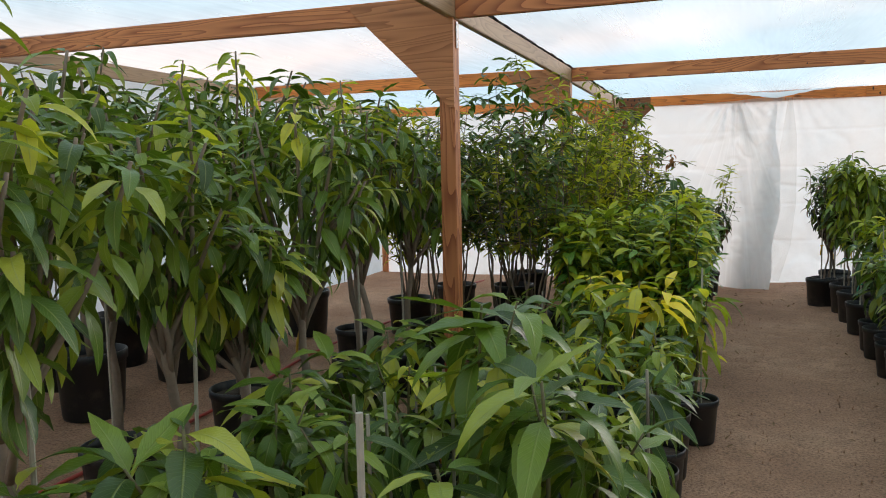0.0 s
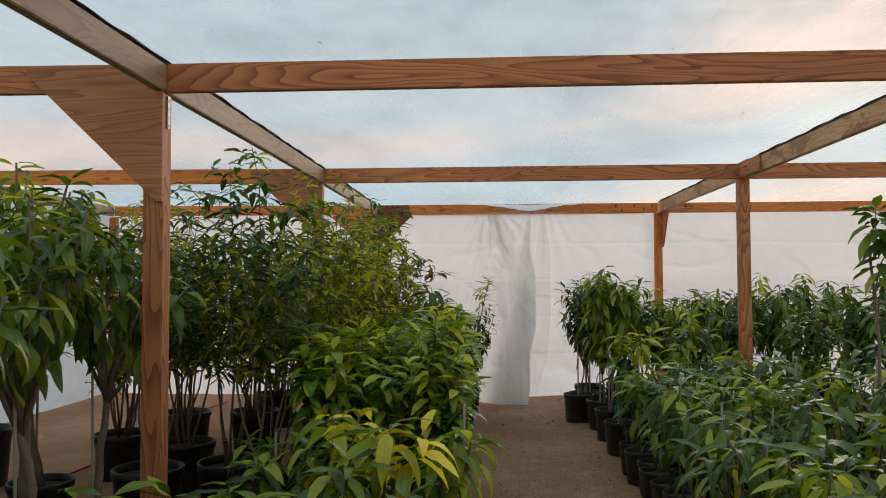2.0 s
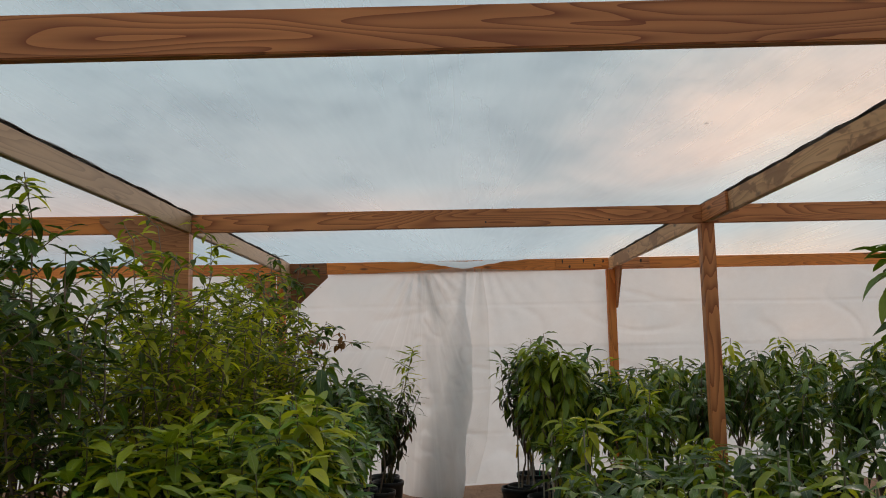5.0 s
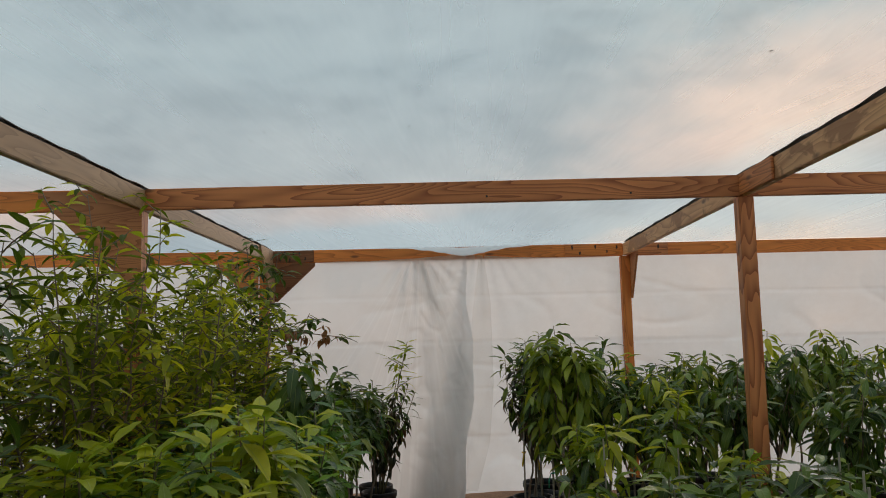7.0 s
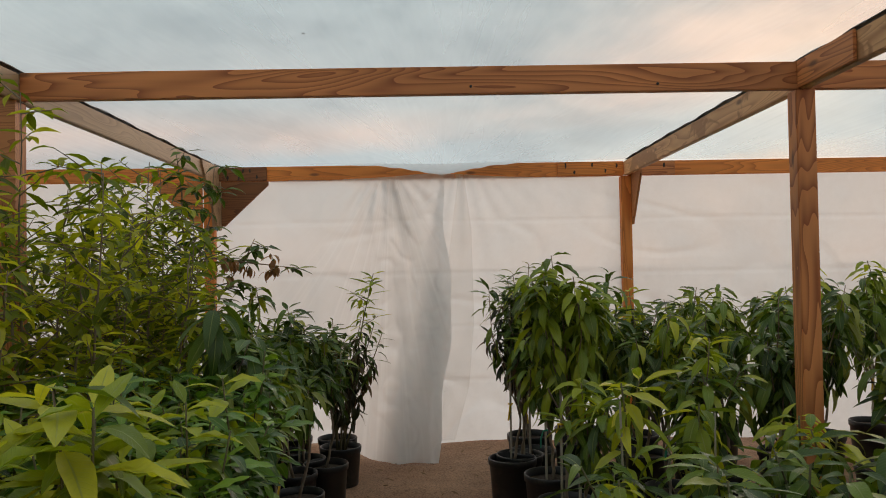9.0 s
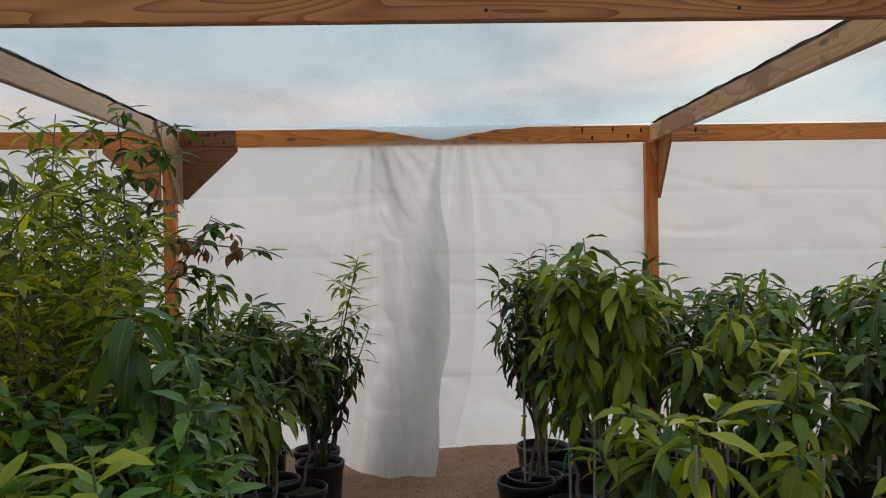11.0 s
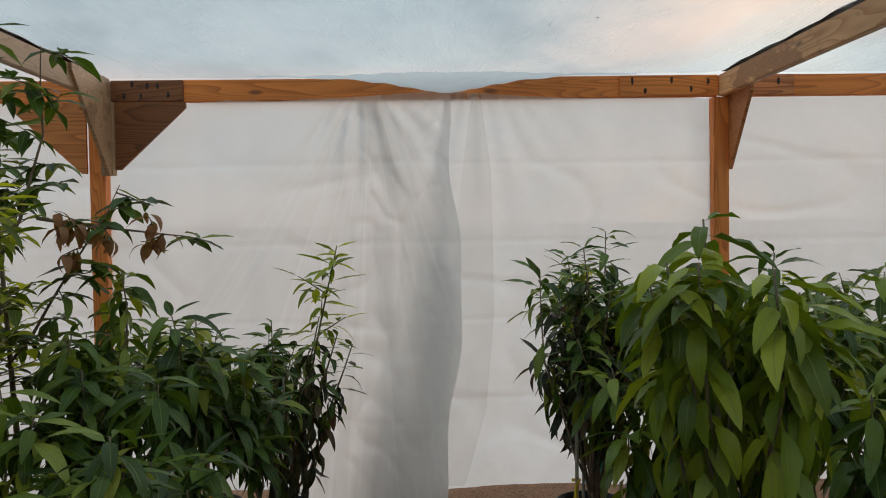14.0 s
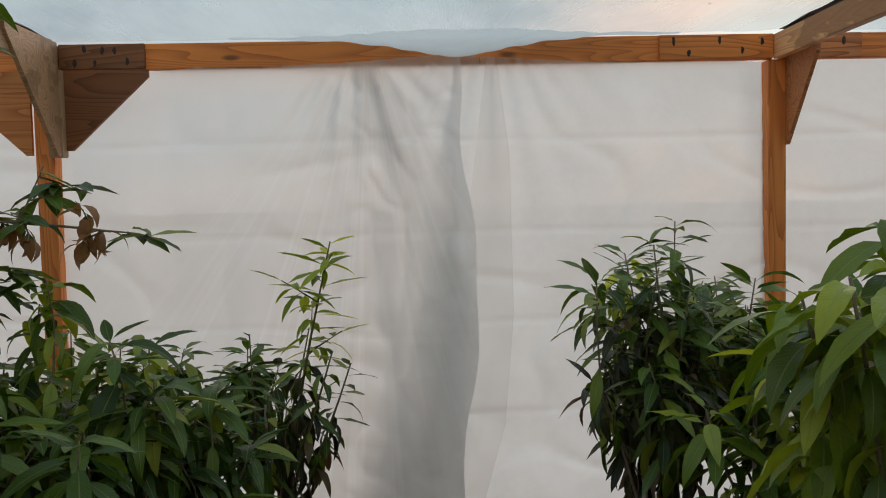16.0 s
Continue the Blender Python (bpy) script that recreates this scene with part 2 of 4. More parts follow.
def leaf_material(name, stops, rough=0.36, vein=(0.34, 0.38, 0.11), through_light=0.22, brown=0.0, gloss=0.45):
    """Leaf: colour varies leaf by leaf, pale midrib and faint side veins, light passes through it."""
    m, t, b = material(name, rough)
    deep = [0.5 + 0.8 * q for q, c in stops]      # low stops darkened, high ones raised: crown shadow contrast put into leaf colour
    stops = [(q, (c[0] * 1.36 * d, c[1] * 1.34 * d, c[2] * 1.2 * d)) for (q, c), d in zip(stops, deep)]
    uv = coord(t, "UV")
    su = t.nodes.new("ShaderNodeSeparateXYZ")
    t.links.new(uv, su.inputs[0])
    geo = t.nodes.new("ShaderNodeNewGeometry")
    info = t.nodes.new("ShaderNodeObjectInfo")
    rnd = calc(t, "FRACT", calc(t, "ADD", geo.outputs["Random Per Island"], info.outputs["Random"]))
    col = ramp(t, rnd, stops)
    at = coord(t)
    mott = noise_tex(t, at, 30.0, 4.0, 0.6)
    col = mix(t, calc(t, "MULTIPLY", mott, 0.3), col, tuple(c * 0.6 for c in stops[0][1]))
    side = calc(t, "ABSOLUTE", calc(t, "SUBTRACT", su.outputs[0], 0.5))
    mid = ramp(t, side, [(0.018, (0.45, 0.45, 0.45)), (0.045, (0, 0, 0))])
    ribs = calc(t, "SINE", calc(t, "MULTIPLY", calc(t, "SUBTRACT", su.outputs[1], calc(t, "MULTIPLY", side, 0.35)), 110.0))
    ribs = ramp(t, ribs, [(0.7, (0, 0, 0)), (1.0, (0.08, 0.08, 0.08))])
    col = mix(t, ribs, col, vein)
    col = mix(t, mid, col, vein)
    if brown:
        burnt = ramp(t, calc(t, "ADD", su.outputs[1], calc(t, "MULTIPLY", mott, 0.8)), [(1.45 - brown, (0, 0, 0)), (1.5 - brown, (1, 1, 1))])
        col = mix(t, burnt, col, (0.33, 0.155, 0.07))
    t.links.new(col, b.inputs["Base Color"])
    b.inputs["Specular IOR Level"].default_value = gloss
    bump(t, b, calc(t, "ADD", calc(t, "ADD", mid, calc(t, "MULTIPLY", ribs, 2.0)), noise_tex(t, at, 22.0, 2.0, 0.5)), 0.55, 0.006)
    tl = t.nodes.new("ShaderNodeBsdfTranslucent")
    t.links.new(mix(t, 1.0, col, (1.6, 1.6, 0.7), "MULTIPLY"), tl.inputs[0])
    ms = t.nodes.new("ShaderNodeMixShader")
    ms.inputs[0].default_value = through_light
    t.links.new(b.outputs[0], ms.inputs[1])
    t.links.new(tl.outputs[0], ms.inputs[2])
    t.links.new(ms.outputs[0], t.nodes["Material Output"].inputs[0])
    return m


LEAF_DARK = leaf_material("mango_leaf_dark", [(0.0, (0.036, 0.082, 0.014)), (0.5, (0.065, 0.130, 0.020)), (0.85, (0.11, 0.165, 0.025)), (1.0, (0.19, 0.20, 0.03))])
LEAF_MID = leaf_material("mango_leaf_green", [(0.0, (0.052, 0.110, 0.014)), (0.5, (0.105, 0.18, 0.020)), (0.8, (0.17, 0.23, 0.025)), (1.0, (0.29, 0.29, 0.035))], 0.34, gloss=0.5)
LEAF_LIME = leaf_material("mango_leaf_lime", [(0.0, (0.15, 0.24, 0.02)), (0.5, (0.29, 0.35, 0.03)), (1.0, (0.46, 0.42, 0.05))], 0.4, (0.4, 0.42, 0.16), 0.38)
LEAF_YELLOW = leaf_material("mango_leaf_yellow", [(0.0, (0.38, 0.36, 0.02)), (0.5, (0.66, 0.53, 0.04)), (1.0, (0.82, 0.64, 0.09))], 0.42, (0.6, 0.55, 0.2), 0.4)
LEAF_BRIGHT = leaf_material("bush_leaf_bright", [(0.0, (0.036, 0.12, 0.014)), (0.5, (0.075, 0.19, 0.02)), (1.0, (0.17, 0.28, 0.028))], 0.34)
LEAF_OLIVE = leaf_material("small_leaf_olive", [(0.0, (0.08, 0.13, 0.014)), (0.4, (0.19, 0.245, 0.022)), (1.0, (0.41, 0.39, 0.04))], 0.45, (0.25, 0.24, 0.09), 0.48)
LEAF_SPRING = leaf_material("bush_leaf_spring", [(0.0, (0.19, 0.29, 0.02)), (0.5, (0.30, 0.37, 0.026)), (1.0, (0.42, 0.40, 0.035))], 0.36, (0.36, 0.40, 0.14), 0.3)
LEAF_FRESH = leaf_material("mango_leaf_fresh", [(0.0, (0.10, 0.17, 0.014)), (0.5, (0.17, 0.24, 0.02)), (1.0, (0.27, 0.30, 0.03))], 0.36, (0.34, 0.36, 0.12))
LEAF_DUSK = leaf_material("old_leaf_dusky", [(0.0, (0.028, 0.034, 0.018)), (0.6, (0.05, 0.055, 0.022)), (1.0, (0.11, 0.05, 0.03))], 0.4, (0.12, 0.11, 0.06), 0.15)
LEAF_BURNT = leaf_material("leaf_with_burnt_tip", [(0.0, (0.06, 0.08, 0.02)), (0.6, (0.09, 0.11, 0.03)), (1.0, (0.20, 0.10, 0.04))], 0.5, (0.2, 0.2, 0.08), 0.25, 0.85)


# ---- mesh helpers ----
def mesh_object(name, verts, faces, mat, uvs=None, smooth=False):
    me = bpy.data.meshes.new(name)
    me.from_pydata([tuple(v) for v in verts], [], [tuple(f) for f in faces])
    if mat:
        me.materials.append(mat)
    if uvs is not None:
        lay = me.uv_layers.new(name="UVMap")
        loops = np.empty(len(me.loops), dtype=np.int32)
        me.loops.foreach_get("vertex_index", loops)
        lay.data.foreach_set("uv", np.asarray(uvs, dtype=np.float32)[loops].ravel())
    if smooth:
        me.polygons.foreach_set("use_smooth", [True] * len(me.polygons))
    me.update()
    return me


def put(name, me, parent=None, m=None, label="", kind=""):
    ob = new(name, me)
    if parent is not None:
        ob.parent = parent
    if m is not None:
        ob.matrix_basis = m
    return tagged(ob, label, kind=kind)


def board_mesh(name, length, w, h, mat, bevel=0.004):
    """A sawn board along x from 0, with eased edges."""
    bm = bmesh.new()
    bmesh.ops.create_cube(bm, size=1.0)
    for v in bm.verts:
        v.co = Vector(((v.co.x + 0.5) * length, v.co.y * w, v.co.z * h))
    bmesh.ops.bevel(bm, geom=bm.edges[:], offset=bevel, segments=2, affect="EDGES")
    me = bpy.data.meshes.new(name)
    bm.to_mesh(me)
    bm.free()
    me.materials.append(mat)
    return me


def board(name, a, b, w, h, mat, label, category="beam", parent=None, roll=0.0):
    """A board from point a to point b, w thick across, h deep."""
    a, b = Vector(a), Vector(b)
    d = b - a
    turn = d.to_track_quat("X", "Z").to_matrix().to_4x4()
    ob = put(name, board_mesh(name, d.length, w, h, mat), parent, Matrix.Translation(a) @ turn @ pose(0, 0, 0, roll))
    if parent is None:
        tagged(ob, label, category, kind="structure")
    return ob


def tube(points, radii, sides=7, cap=True):
    """Vertices and faces of a tapered tube along points."""
    pts = [Vector(p) for p in points]
    verts, faces = [], []
    ref = Vector((0.31, 0.95, 0.1))
    for i, p in enumerate(pts):
        d = (pts[min(i + 1, len(pts) - 1)] - pts[max(i - 1, 0)]).normalized()
        u = d.cross(ref)
        if u.length < 1e-3:
            u = d.cross(Vector((1, 0, 0)))
        u.normalize()
        v = d.cross(u)
        for k in range(sides):
            a = 2 * math.pi * k / sides
            verts.append(p + (u * math.cos(a) + v * math.sin(a)) * radii[i])
    for i in range(len(pts) - 1):
        for k in range(sides):
            k2 = (k + 1) % sides
            faces.append((i * sides + k, i * sides + k2, (i + 1) * sides + k2, (i + 1) * sides + k))
    if cap:
        faces.append(tuple(reversed(range(sides))))
        faces.append(tuple((len(pts) - 1) * sides + k for k in range(sides)))
    return verts, faces


def join(pieces):
    verts, faces = [], []
    for v, f in pieces:
        o = len(verts)
        verts += list(v)
        faces += [tuple(i + o for i in q) for q in f]
    return verts, faces


def lathe(profile, sides=24):
    verts, faces = [], []
    for r, z in profile:
        for k in range(sides):
            a = 2 * math.pi * k / sides
            verts.append((r * math.cos(a), r * math.sin(a), z))
    n = len(profile)
    for i in range(n - 1):
        for k in range(sides):
            k2 = (k + 1) % sides
            faces.append((i * sides + k, i * sides + k2, (i + 1) * sides + k2, (i + 1) * sides + k))
    faces.append(tuple(reversed(range(sides))))
    return verts, faces


# ---- ground ----
def axis(lo, hi, step, far):
    inner = list(np.arange(lo, hi + 1e-6, step))
    return [-far, -120, -40, -15] + inner + [v for v in (25, 60, 150, far)]


def ground():
    xs, ys = axis(-6.0, 6.0, 0.06, 900.0), axis(-3.4, 13.0, 0.06, 900.0)
    verts, faces = [], []
    for y in ys:
        for x in xs:
            inside = -5.9 < x < 5.9 and -3.3 < y < 12.9
            z = 0.0
            if inside:
                z = 0.018 * noise.noise((x * 0.9, y * 0.7, 3.0)) + 0.010 * noise.noise((x * 3.1, y * 3.1, 9.0)) + 0.005 * noise.noise((x * 9, y * 9, 1.0))
                z -= 0.012 * math.exp(-(x / 0.35) ** 2)
            verts.append((x, y, z))
    w = len(xs)
    for j in range(len(ys) - 1):
        for i in range(w - 1):
            faces.append((j * w + i, j * w + i + 1, (j + 1) * w + i + 1, (j + 1) * w + i))
    ob = put("ground", mesh_object("ground", verts, faces, DIRT, smooth=True))
    tagged(ob, "packed brown dirt floor with dust and footprints", "ground", kind="structure")


ground()

# ---- timber frame ----
XL, XR, XLL, XRR = -1.957, 1.708, -5.55, 5.33
YS = [-1.92, 1.50, 4.91, 8.325, 11.80]
YC = 11.78      # face of the end beam
TOP, DEPTH, THICK = 2.497, 0.130, 0.042
ZB = TOP - DEPTH / 2


def left_x(y):
    return XL if y <= 8.2 else XL - 0.03 * (y - 8.2) / 3.6


LB = "sawn fir roof beam with flame grain, carrying the film roof"
for i, y in enumerate(YS):
    mat = FIR_ORANGE if i == 4 else FIR
    lx = left_x(y)
    board("beam", (lx + 0.022, y, ZB), (XR - 0.022, y, ZB), THICK, DEPTH, mat, LB)
    board("beam", (XLL + 0.022, y, ZB + 0.02), (lx - 0.022, y, ZB), THICK, DEPTH, FIR_ORANGE if i > 2 else FIR, LB)
    board("beam", (XR + 0.022, y, ZB), (XRR - 0.022, y, ZB), THICK, DEPTH, mat, LB)
LG = "weathered fir beam running the length of the greenhouse"
for i in range(4):
    y0, y1 = YS[i], YS[i + 1]
    board("beam", (left_x(y0), y0 - 0.021, ZB - 0.002), (left_x(y1), y1 - 0.022, ZB - 0.002), 0.044, DEPTH - 0.004, FIR_GREY, LG)
    board("beam", (XR, y0 - 0.021, ZB - 0.002), (XR, y1 - 0.022, ZB - 0.002), 0.044, DEPTH - 0.004, FIR_BLOTCH, LG)
    for x in (XLL, XRR):
        board("beam", (x, y0 - 0.021, ZB + 0.01), (x, y1 - 0.022, ZB + 0.01), 0.044, DEPTH - 0.004, FIR_GREY, LG)

LP = "square fir post standing on the dirt floor"
PZ = TOP - DEPTH - 0.002
for i, y in enumerate(YS):
    lx = left_x(y) - (0.068 if i == 4 else 0.035)
    board("post", (lx, y + 0.02, -0.05), (lx, y + 0.02, PZ), 0.092, 0.092, FIR_ORANGE if i == 4 else FIR, LP, "post")
    board("post", (XR, y + 0.02, -0.05), (XR, y + 0.02, PZ), 0.092, 0.092, FIR_ORANGE if i == 4 else FIR, LP, "post")
    for x in (XLL, XRR):
        board("post", (x, y + 0.02, -0.05), (x, y + 0.02, PZ), 0.092, 0.092, FIR, LP, "post")


def gusset(corner, run, drop, normal_axis, thick, mat, label):
    """A triangular plywood brace: a corner under the beam, its run along the beam, its drop down the post."""
    verts, s = [], thick / 2
    cx, cy, cz = corner
    cut = 0.03 * (1 if run > 0 else -1)
    flat = [(0, 0), (run, 0), (run, -0.035), (cut, -drop), (0, -drop)]
    for k in (-s, s):
        for u, w in flat:
            verts.append((cx + u, cy + k, cz + w) if normal_axis == "y" else (cx + k, cy + u, cz + w))
    n = len(flat)
    faces = [tuple(range(n)), tuple(reversed(range(n, 2 * n)))] + [(i, i + n, (i + 1) % n + n, (i + 1) % n) for i in range(n)]
    me = mesh_object("gusset", verts, faces, mat)
    bm = bmesh.new()
    bm.from_mesh(me)
    bmesh.ops.recalc_face_normals(bm, faces=bm.faces[:])
    bm.to_mesh(me)
    bm.free()
    tagged(put("gusset", me), label, "brace", kind="structure")


GL = "triangular plywood gusset bracing post and beam"
for i, y in enumerate(YS[:4]):
    gusset((XL + 0.015, y - 0.036, TOP - 0.01), -0.64, 0.62, "y", 0.02, PLY, GL)
LC = left_x(11.8)
gusset((LC + 0.0505, YC - 0.011, PZ - 0.001), 0.42, 0.40, "y", 0.02, PLY_DARK, GL)
gusset((LC - 0.122, YC - 0.011, PZ - 0.001), -0.44, 0.42, "y", 0.02, PLY_ORANGE, GL)
gusset((LC + 0.034, YC - 0.07, TOP - 0.004), -0.50, 0.56, "x", 0.022, PLY_TAN, GL)
gusset((XR + 0.055, YC + 0.02, PZ + 0.02), -0.34, 0.46, "x", 0.02, PLY, GL)
board("cleat", (LC + 0.0135, YC - 0.032, 1.93), (LC + 0.0135, YC - 0.032, PZ), 0.070, 0.070, FIR_GREY, "short timber cleat between two gussets", "cleat")
board("splice_plate", (LC + 0.026, YC - 0.010, ZB), (-1.53, YC - 0.010, ZB), 0.018, DEPTH - 0.004, PLY_DARK, "dark board, stain and shade in its colour, scabbed over a beam joint", "splice plate")
board("splice_plate", (1.085, YC - 0.010, ZB), (XR - 0.024, YC - 0.010, ZB), 0.018, DEPTH - 0.004, FIR_ORANGE, "short fir board scabbed over a beam joint", "splice plate")
board("splice_plate", (XR + 0.024, YC - 0.010, ZB), (2.15, YC - 0.010, ZB), 0.018, DEPTH - 0.004, FIR, "short fir board scabbed over a beam joint", "splice plate")
board("splice_plate", (XR - 0.031, 7.80, ZB + 0.002), (XR - 0.031, 8.30, ZB + 0.002), 0.016, DEPTH - 0.002, FIR, "short fir board scabbed over a beam joint", "splice plate")
NAIL = mesh_object("nail", *lathe([(0.0001, 0.0), (0.007, 0.0), (0.006, 0.002), (0.0001, 0.003)], 8), BLACK)
for x, dz in ((1.16, 0.03), (1.24, -0.03), (1.40, 0.03), (1.52, -0.02), (1.62, 0.02), (1.80, 0.03), (1.83, -0.02), (2.05, 0.02),
              (-1.62, -0.03), (-1.68, 0.03), (-1.74, 0.03), (-1.78, -0.03), (-1.83, 0.035), (-1.88, -0.035)):
    pin = tagged(put("nail", NAIL, None, pose(x, YC - 0.0192, ZB + dz, 90)), "dark nail head driven into a fir board", "nail", "nails in the end beam")
    rust = random.Random(int(x * 1000))
    blot = [(0.0, 0.0, 0.0006)] + [(rust.uniform(0.006, 0.013) * math.cos(k * 0.7854), rust.uniform(0.010, 0.028) * math.sin(k * 0.7854), 0.0003) for k in range(8)]
    put("rust_stain", mesh_object("rust_stain", blot, [(0, 1 + k, 1 + (k + 1) % 8) for k in range(8)], RUST), pin)
for y, dz in ((8.302, 0.0),):
    for x in (0.15, 1.02):
        tagged(put("nail", NAIL, None, pose(x, y, ZB - 0.03, 90)), "dark nail head driven into a fir board", "nail", "nails in the cross beam")


def bracket(x, y, z, side):
    """Galvanised hanger strap with nail heads, on a post's side."""
    root = put("strap_bracket", board_mesh("strap", 0.15, 0.03, 0.003, METAL, 0.001), None, pose(x, y, z, 0, 90, 0))
    tagged(root, "galvanised steel strap nailed to the top of a post", "bracket")
    nail = mesh_object("nail_head", *lathe([(0.0001, 0.0), (0.005, 0.0), (0.0045, 0.002), (0.0001, 0.003)], 8), METAL)
    for d in (0.02, 0.06, 0.1, 0.135):
        put("nail_head", nail, root, pose(d, 0, 0.0015 * side, 0, 0 if side > 0 else 180, 0))


bracket(XL + 0.0168, 4.93, PZ - 0.01, 1)
bracket(XR + 0.0522, 8.345, PZ - 0.01, 1)


# ---- film skin ----
def sheet(name, nu, nv, place, mat, label, category):
    verts = [place(i / nu, j / nv) for j in range(nv + 1) for i in range(nu + 1)]
    faces = [(j * (nu + 1) + i, j * (nu + 1) + i + 1, (j + 1) * (nu + 1) + i + 1, (j + 1) * (nu + 1) + i) for j in range(nv) for i in range(nu)]
    ob = put(name, mesh_object(name, verts, faces, mat, smooth=True))
    return tagged(ob, label, category, kind="structure")


def span(v, marks):
    for a, b in zip(marks, marks[1:]):
        if a <= v <= b:
            return math.sin(math.pi * (v - a) / (b - a))
    return 0.0


def roof(u, v):
    x, y = -5.66 + u * 11.1, -3.0 + v * (YC - 0.024 + 3.0)
    z = TOP + 0.009
    z -= 0.035 * span(x, [-5.66, XLL, XL, XR, XRR, 5.5]) * span(y, [-3.0] + YS)
    near = math.exp(-(YC - y) / 0.9)
    z -= 0.105 * math.exp(-(abs(x - 0.04) / 0.40) ** 1.5) * near
    z += 0.004 * math.sin(26 * math.atan2(x - 0.04, 12.2 - y)) * near * min(1, abs(x - 0.04) * 3) * (1 if abs(x) < 1.4 else 0)
    for bx in (left_x(y), XR):
        z += 0.010 * (0.5 + 0.5 * math.sin(y * 15 + bx)) * math.exp(-((x - bx) / 0.08) ** 2)
    return x, y, z


sheet("ceiling", 222, 280, roof, ROOF_FILM, "translucent plastic film stretched over the roof beams", "roof film")


def crease(a, b):
    ridge = abs(noise.noise((a * 1.1 + b * 0.7, b * 1.6 - a * 0.5, 11.0)))
    return 0.016 * noise.noise((a * 1.3, b * 1.3, 5.0)) + 0.007 * noise.noise((a * 4, b * 4, 2.0)) - 0.014 * max(0.0, 0.12 - ridge) / 0.12


def smooth(a, b, v):
    k = min(1, max(0, (v - a) / (b - a)))
    return k * k * (3 - 2 * k)


def packing_folds(x, z):
    """Faint level creases left from the film's packing, and slack ripples."""
    return sum(-0.007 * math.exp(-((z - z0 - 0.02 * noise.noise((x * 0.6, z0, 0))) / 0.014) ** 2) for z0 in (0.55, 1.03, 1.50, 1.98))


def wall_top(x):
    return 2.366 + 0.040 * math.exp(-((x - 0.04) / 0.45) ** 2) + 0.134 * smooth(1.62, 1.92, abs(x))


def wall_y(x, v):
    a = abs(x - 0.04)
    hung = YC + 0.02 - 0.03 * smooth(0.95, 0.6, a) + 0.10 * smooth(1.45, 1.75, a)
    return hung * v + (YC + 0.02) * (1 - v) + 0.06 * v * (1 - v) * smooth(1.6, 0.9, a)


def flap_edge(z):
    """Where the door flap's free edge hangs at height z."""
    return 0.05 + 0.07 * math.exp(-((z - 1.2) / 0.5) ** 2) - 0.08 * max(0.0, 1 - z / 2.4) ** 3 + 0.012 * math.sin(z * 9)


def free_edge(v):
    """Where the right-hand sheet begins, just behind the flap's edge, lapping more towards the ground."""
    return flap_edge(v * 2.4) - 0.03 - 0.08 * (1 - v)


def film_strip(x0, x1):
    def place(u, v):
        start = x0(v) if callable(x0) else x0
        x = start + u * (x1 - start)
        z = -0.03 + v * (wall_top(x) + 0.03)
        pleat = 0.012 * math.sin(30 * math.atan2(x - 0.22, 2.75 - z)) * math.exp(-abs(x - 0.2) / 0.35) * smooth(0.4, 0.9, v)
        return x, wall_y(x, v) + crease(x, z) * (1 - 0.8 * v ** 6) + packing_folds(x, z) + pleat, z
    return place


WL = "milky white plastic film end wall hanging to the dirt"
sheet("wall_north", 120, 150, film_strip(-5.66, -2.04), WALL_FILM, WL, "film wall")
sheet("wall_north", 200, 150, film_strip(free_edge, 5.44), WALL_FILM, WL, "film wall")


def return_fold(u, v):
    """The free edge of the right-hand sheet, doubled back on itself."""
    lo = float(np.interp(v, (0.0, 0.62, 0.88, 1.0), (0.0, 0.07, 0.15, 0.19)))
    hi = float(np.interp(v, (0.0, 0.2, 0.45, 0.8, 1.0), (0.12, 0.255, 0.31, 0.30, 0.24)))
    x = lo + u * (hi - lo)
    z = 0.02 + v * (wall_top(x) - 0.03)
    return x, wall_y(x, v) - 0.05 + 0.006 * math.sin(14 * x + 2 * v), z


sheet("wall_north", 16, 90, return_fold, LAP_FILM, "doubled-back edge of the milky plastic film end wall", "film wall")
sheet("wall_south", 60, 20, lambda u, v: (-5.66 + u * 11.1, -2.98 + crease(u * 11, v * 2), -0.03 + v * 2.53), WALL_FILM, "milky white plastic film end wall", "film wall")
sheet("wall_west", 100, 20, lambda u, v: (-5.64 + crease(u * 14, v * 2), -3 + u * 14.9, -0.03 + v * 2.53), WALL_FILM, "milky white plastic film side wall", "film wall")
sheet("wall_east", 100, 20, lambda u, v: (5.42 + crease(u * 14, v * 2), -3 + u * 14.9, -0.03 + v * 2.53), WALL_FILM, "milky white plastic film side wall", "film wall")


def flap_point(u, v, back=0.0):
    """The door flap, from the left post to its free edge; it falls inwards towards the bottom."""
    z0 = v * 2.40
    x = -2.06 + u * (flap_edge(z0) + 2.06)
    z = 0.012 + v * (wall_top(min(x, 0.04)) - 0.004)
    lean = smooth(-1.1, -0.35, x)
    y = wall_y(x, v) - 0.012 - 0.80 * lean * (1 - v) ** 1.35
    y += crease(x, z + 7) + packing_folds(x, z)
    gather = math.exp(-((x + 0.45) / 0.35) ** 2)
    y += 0.020 * math.sin(26 * math.atan2(x + 0.47, 2.62 - z)) * gather * smooth(0.45, 0.95, v) * smooth(1.0, 0.93, v)
    y += 0.022 * math.sin(x * 24 + 2.5 * v) * lean * (1 - v) ** 0.6 + (0.014 * noise.noise((x * 9, z * 7, 8.0)) - 0.012 * max(0.0, 0.16 - abs(noise.noise((x * 5, z * 4.5, 3.0)))) / 0.16) * smooth(-0.9, -0.4, x)
    return x, y + back, z


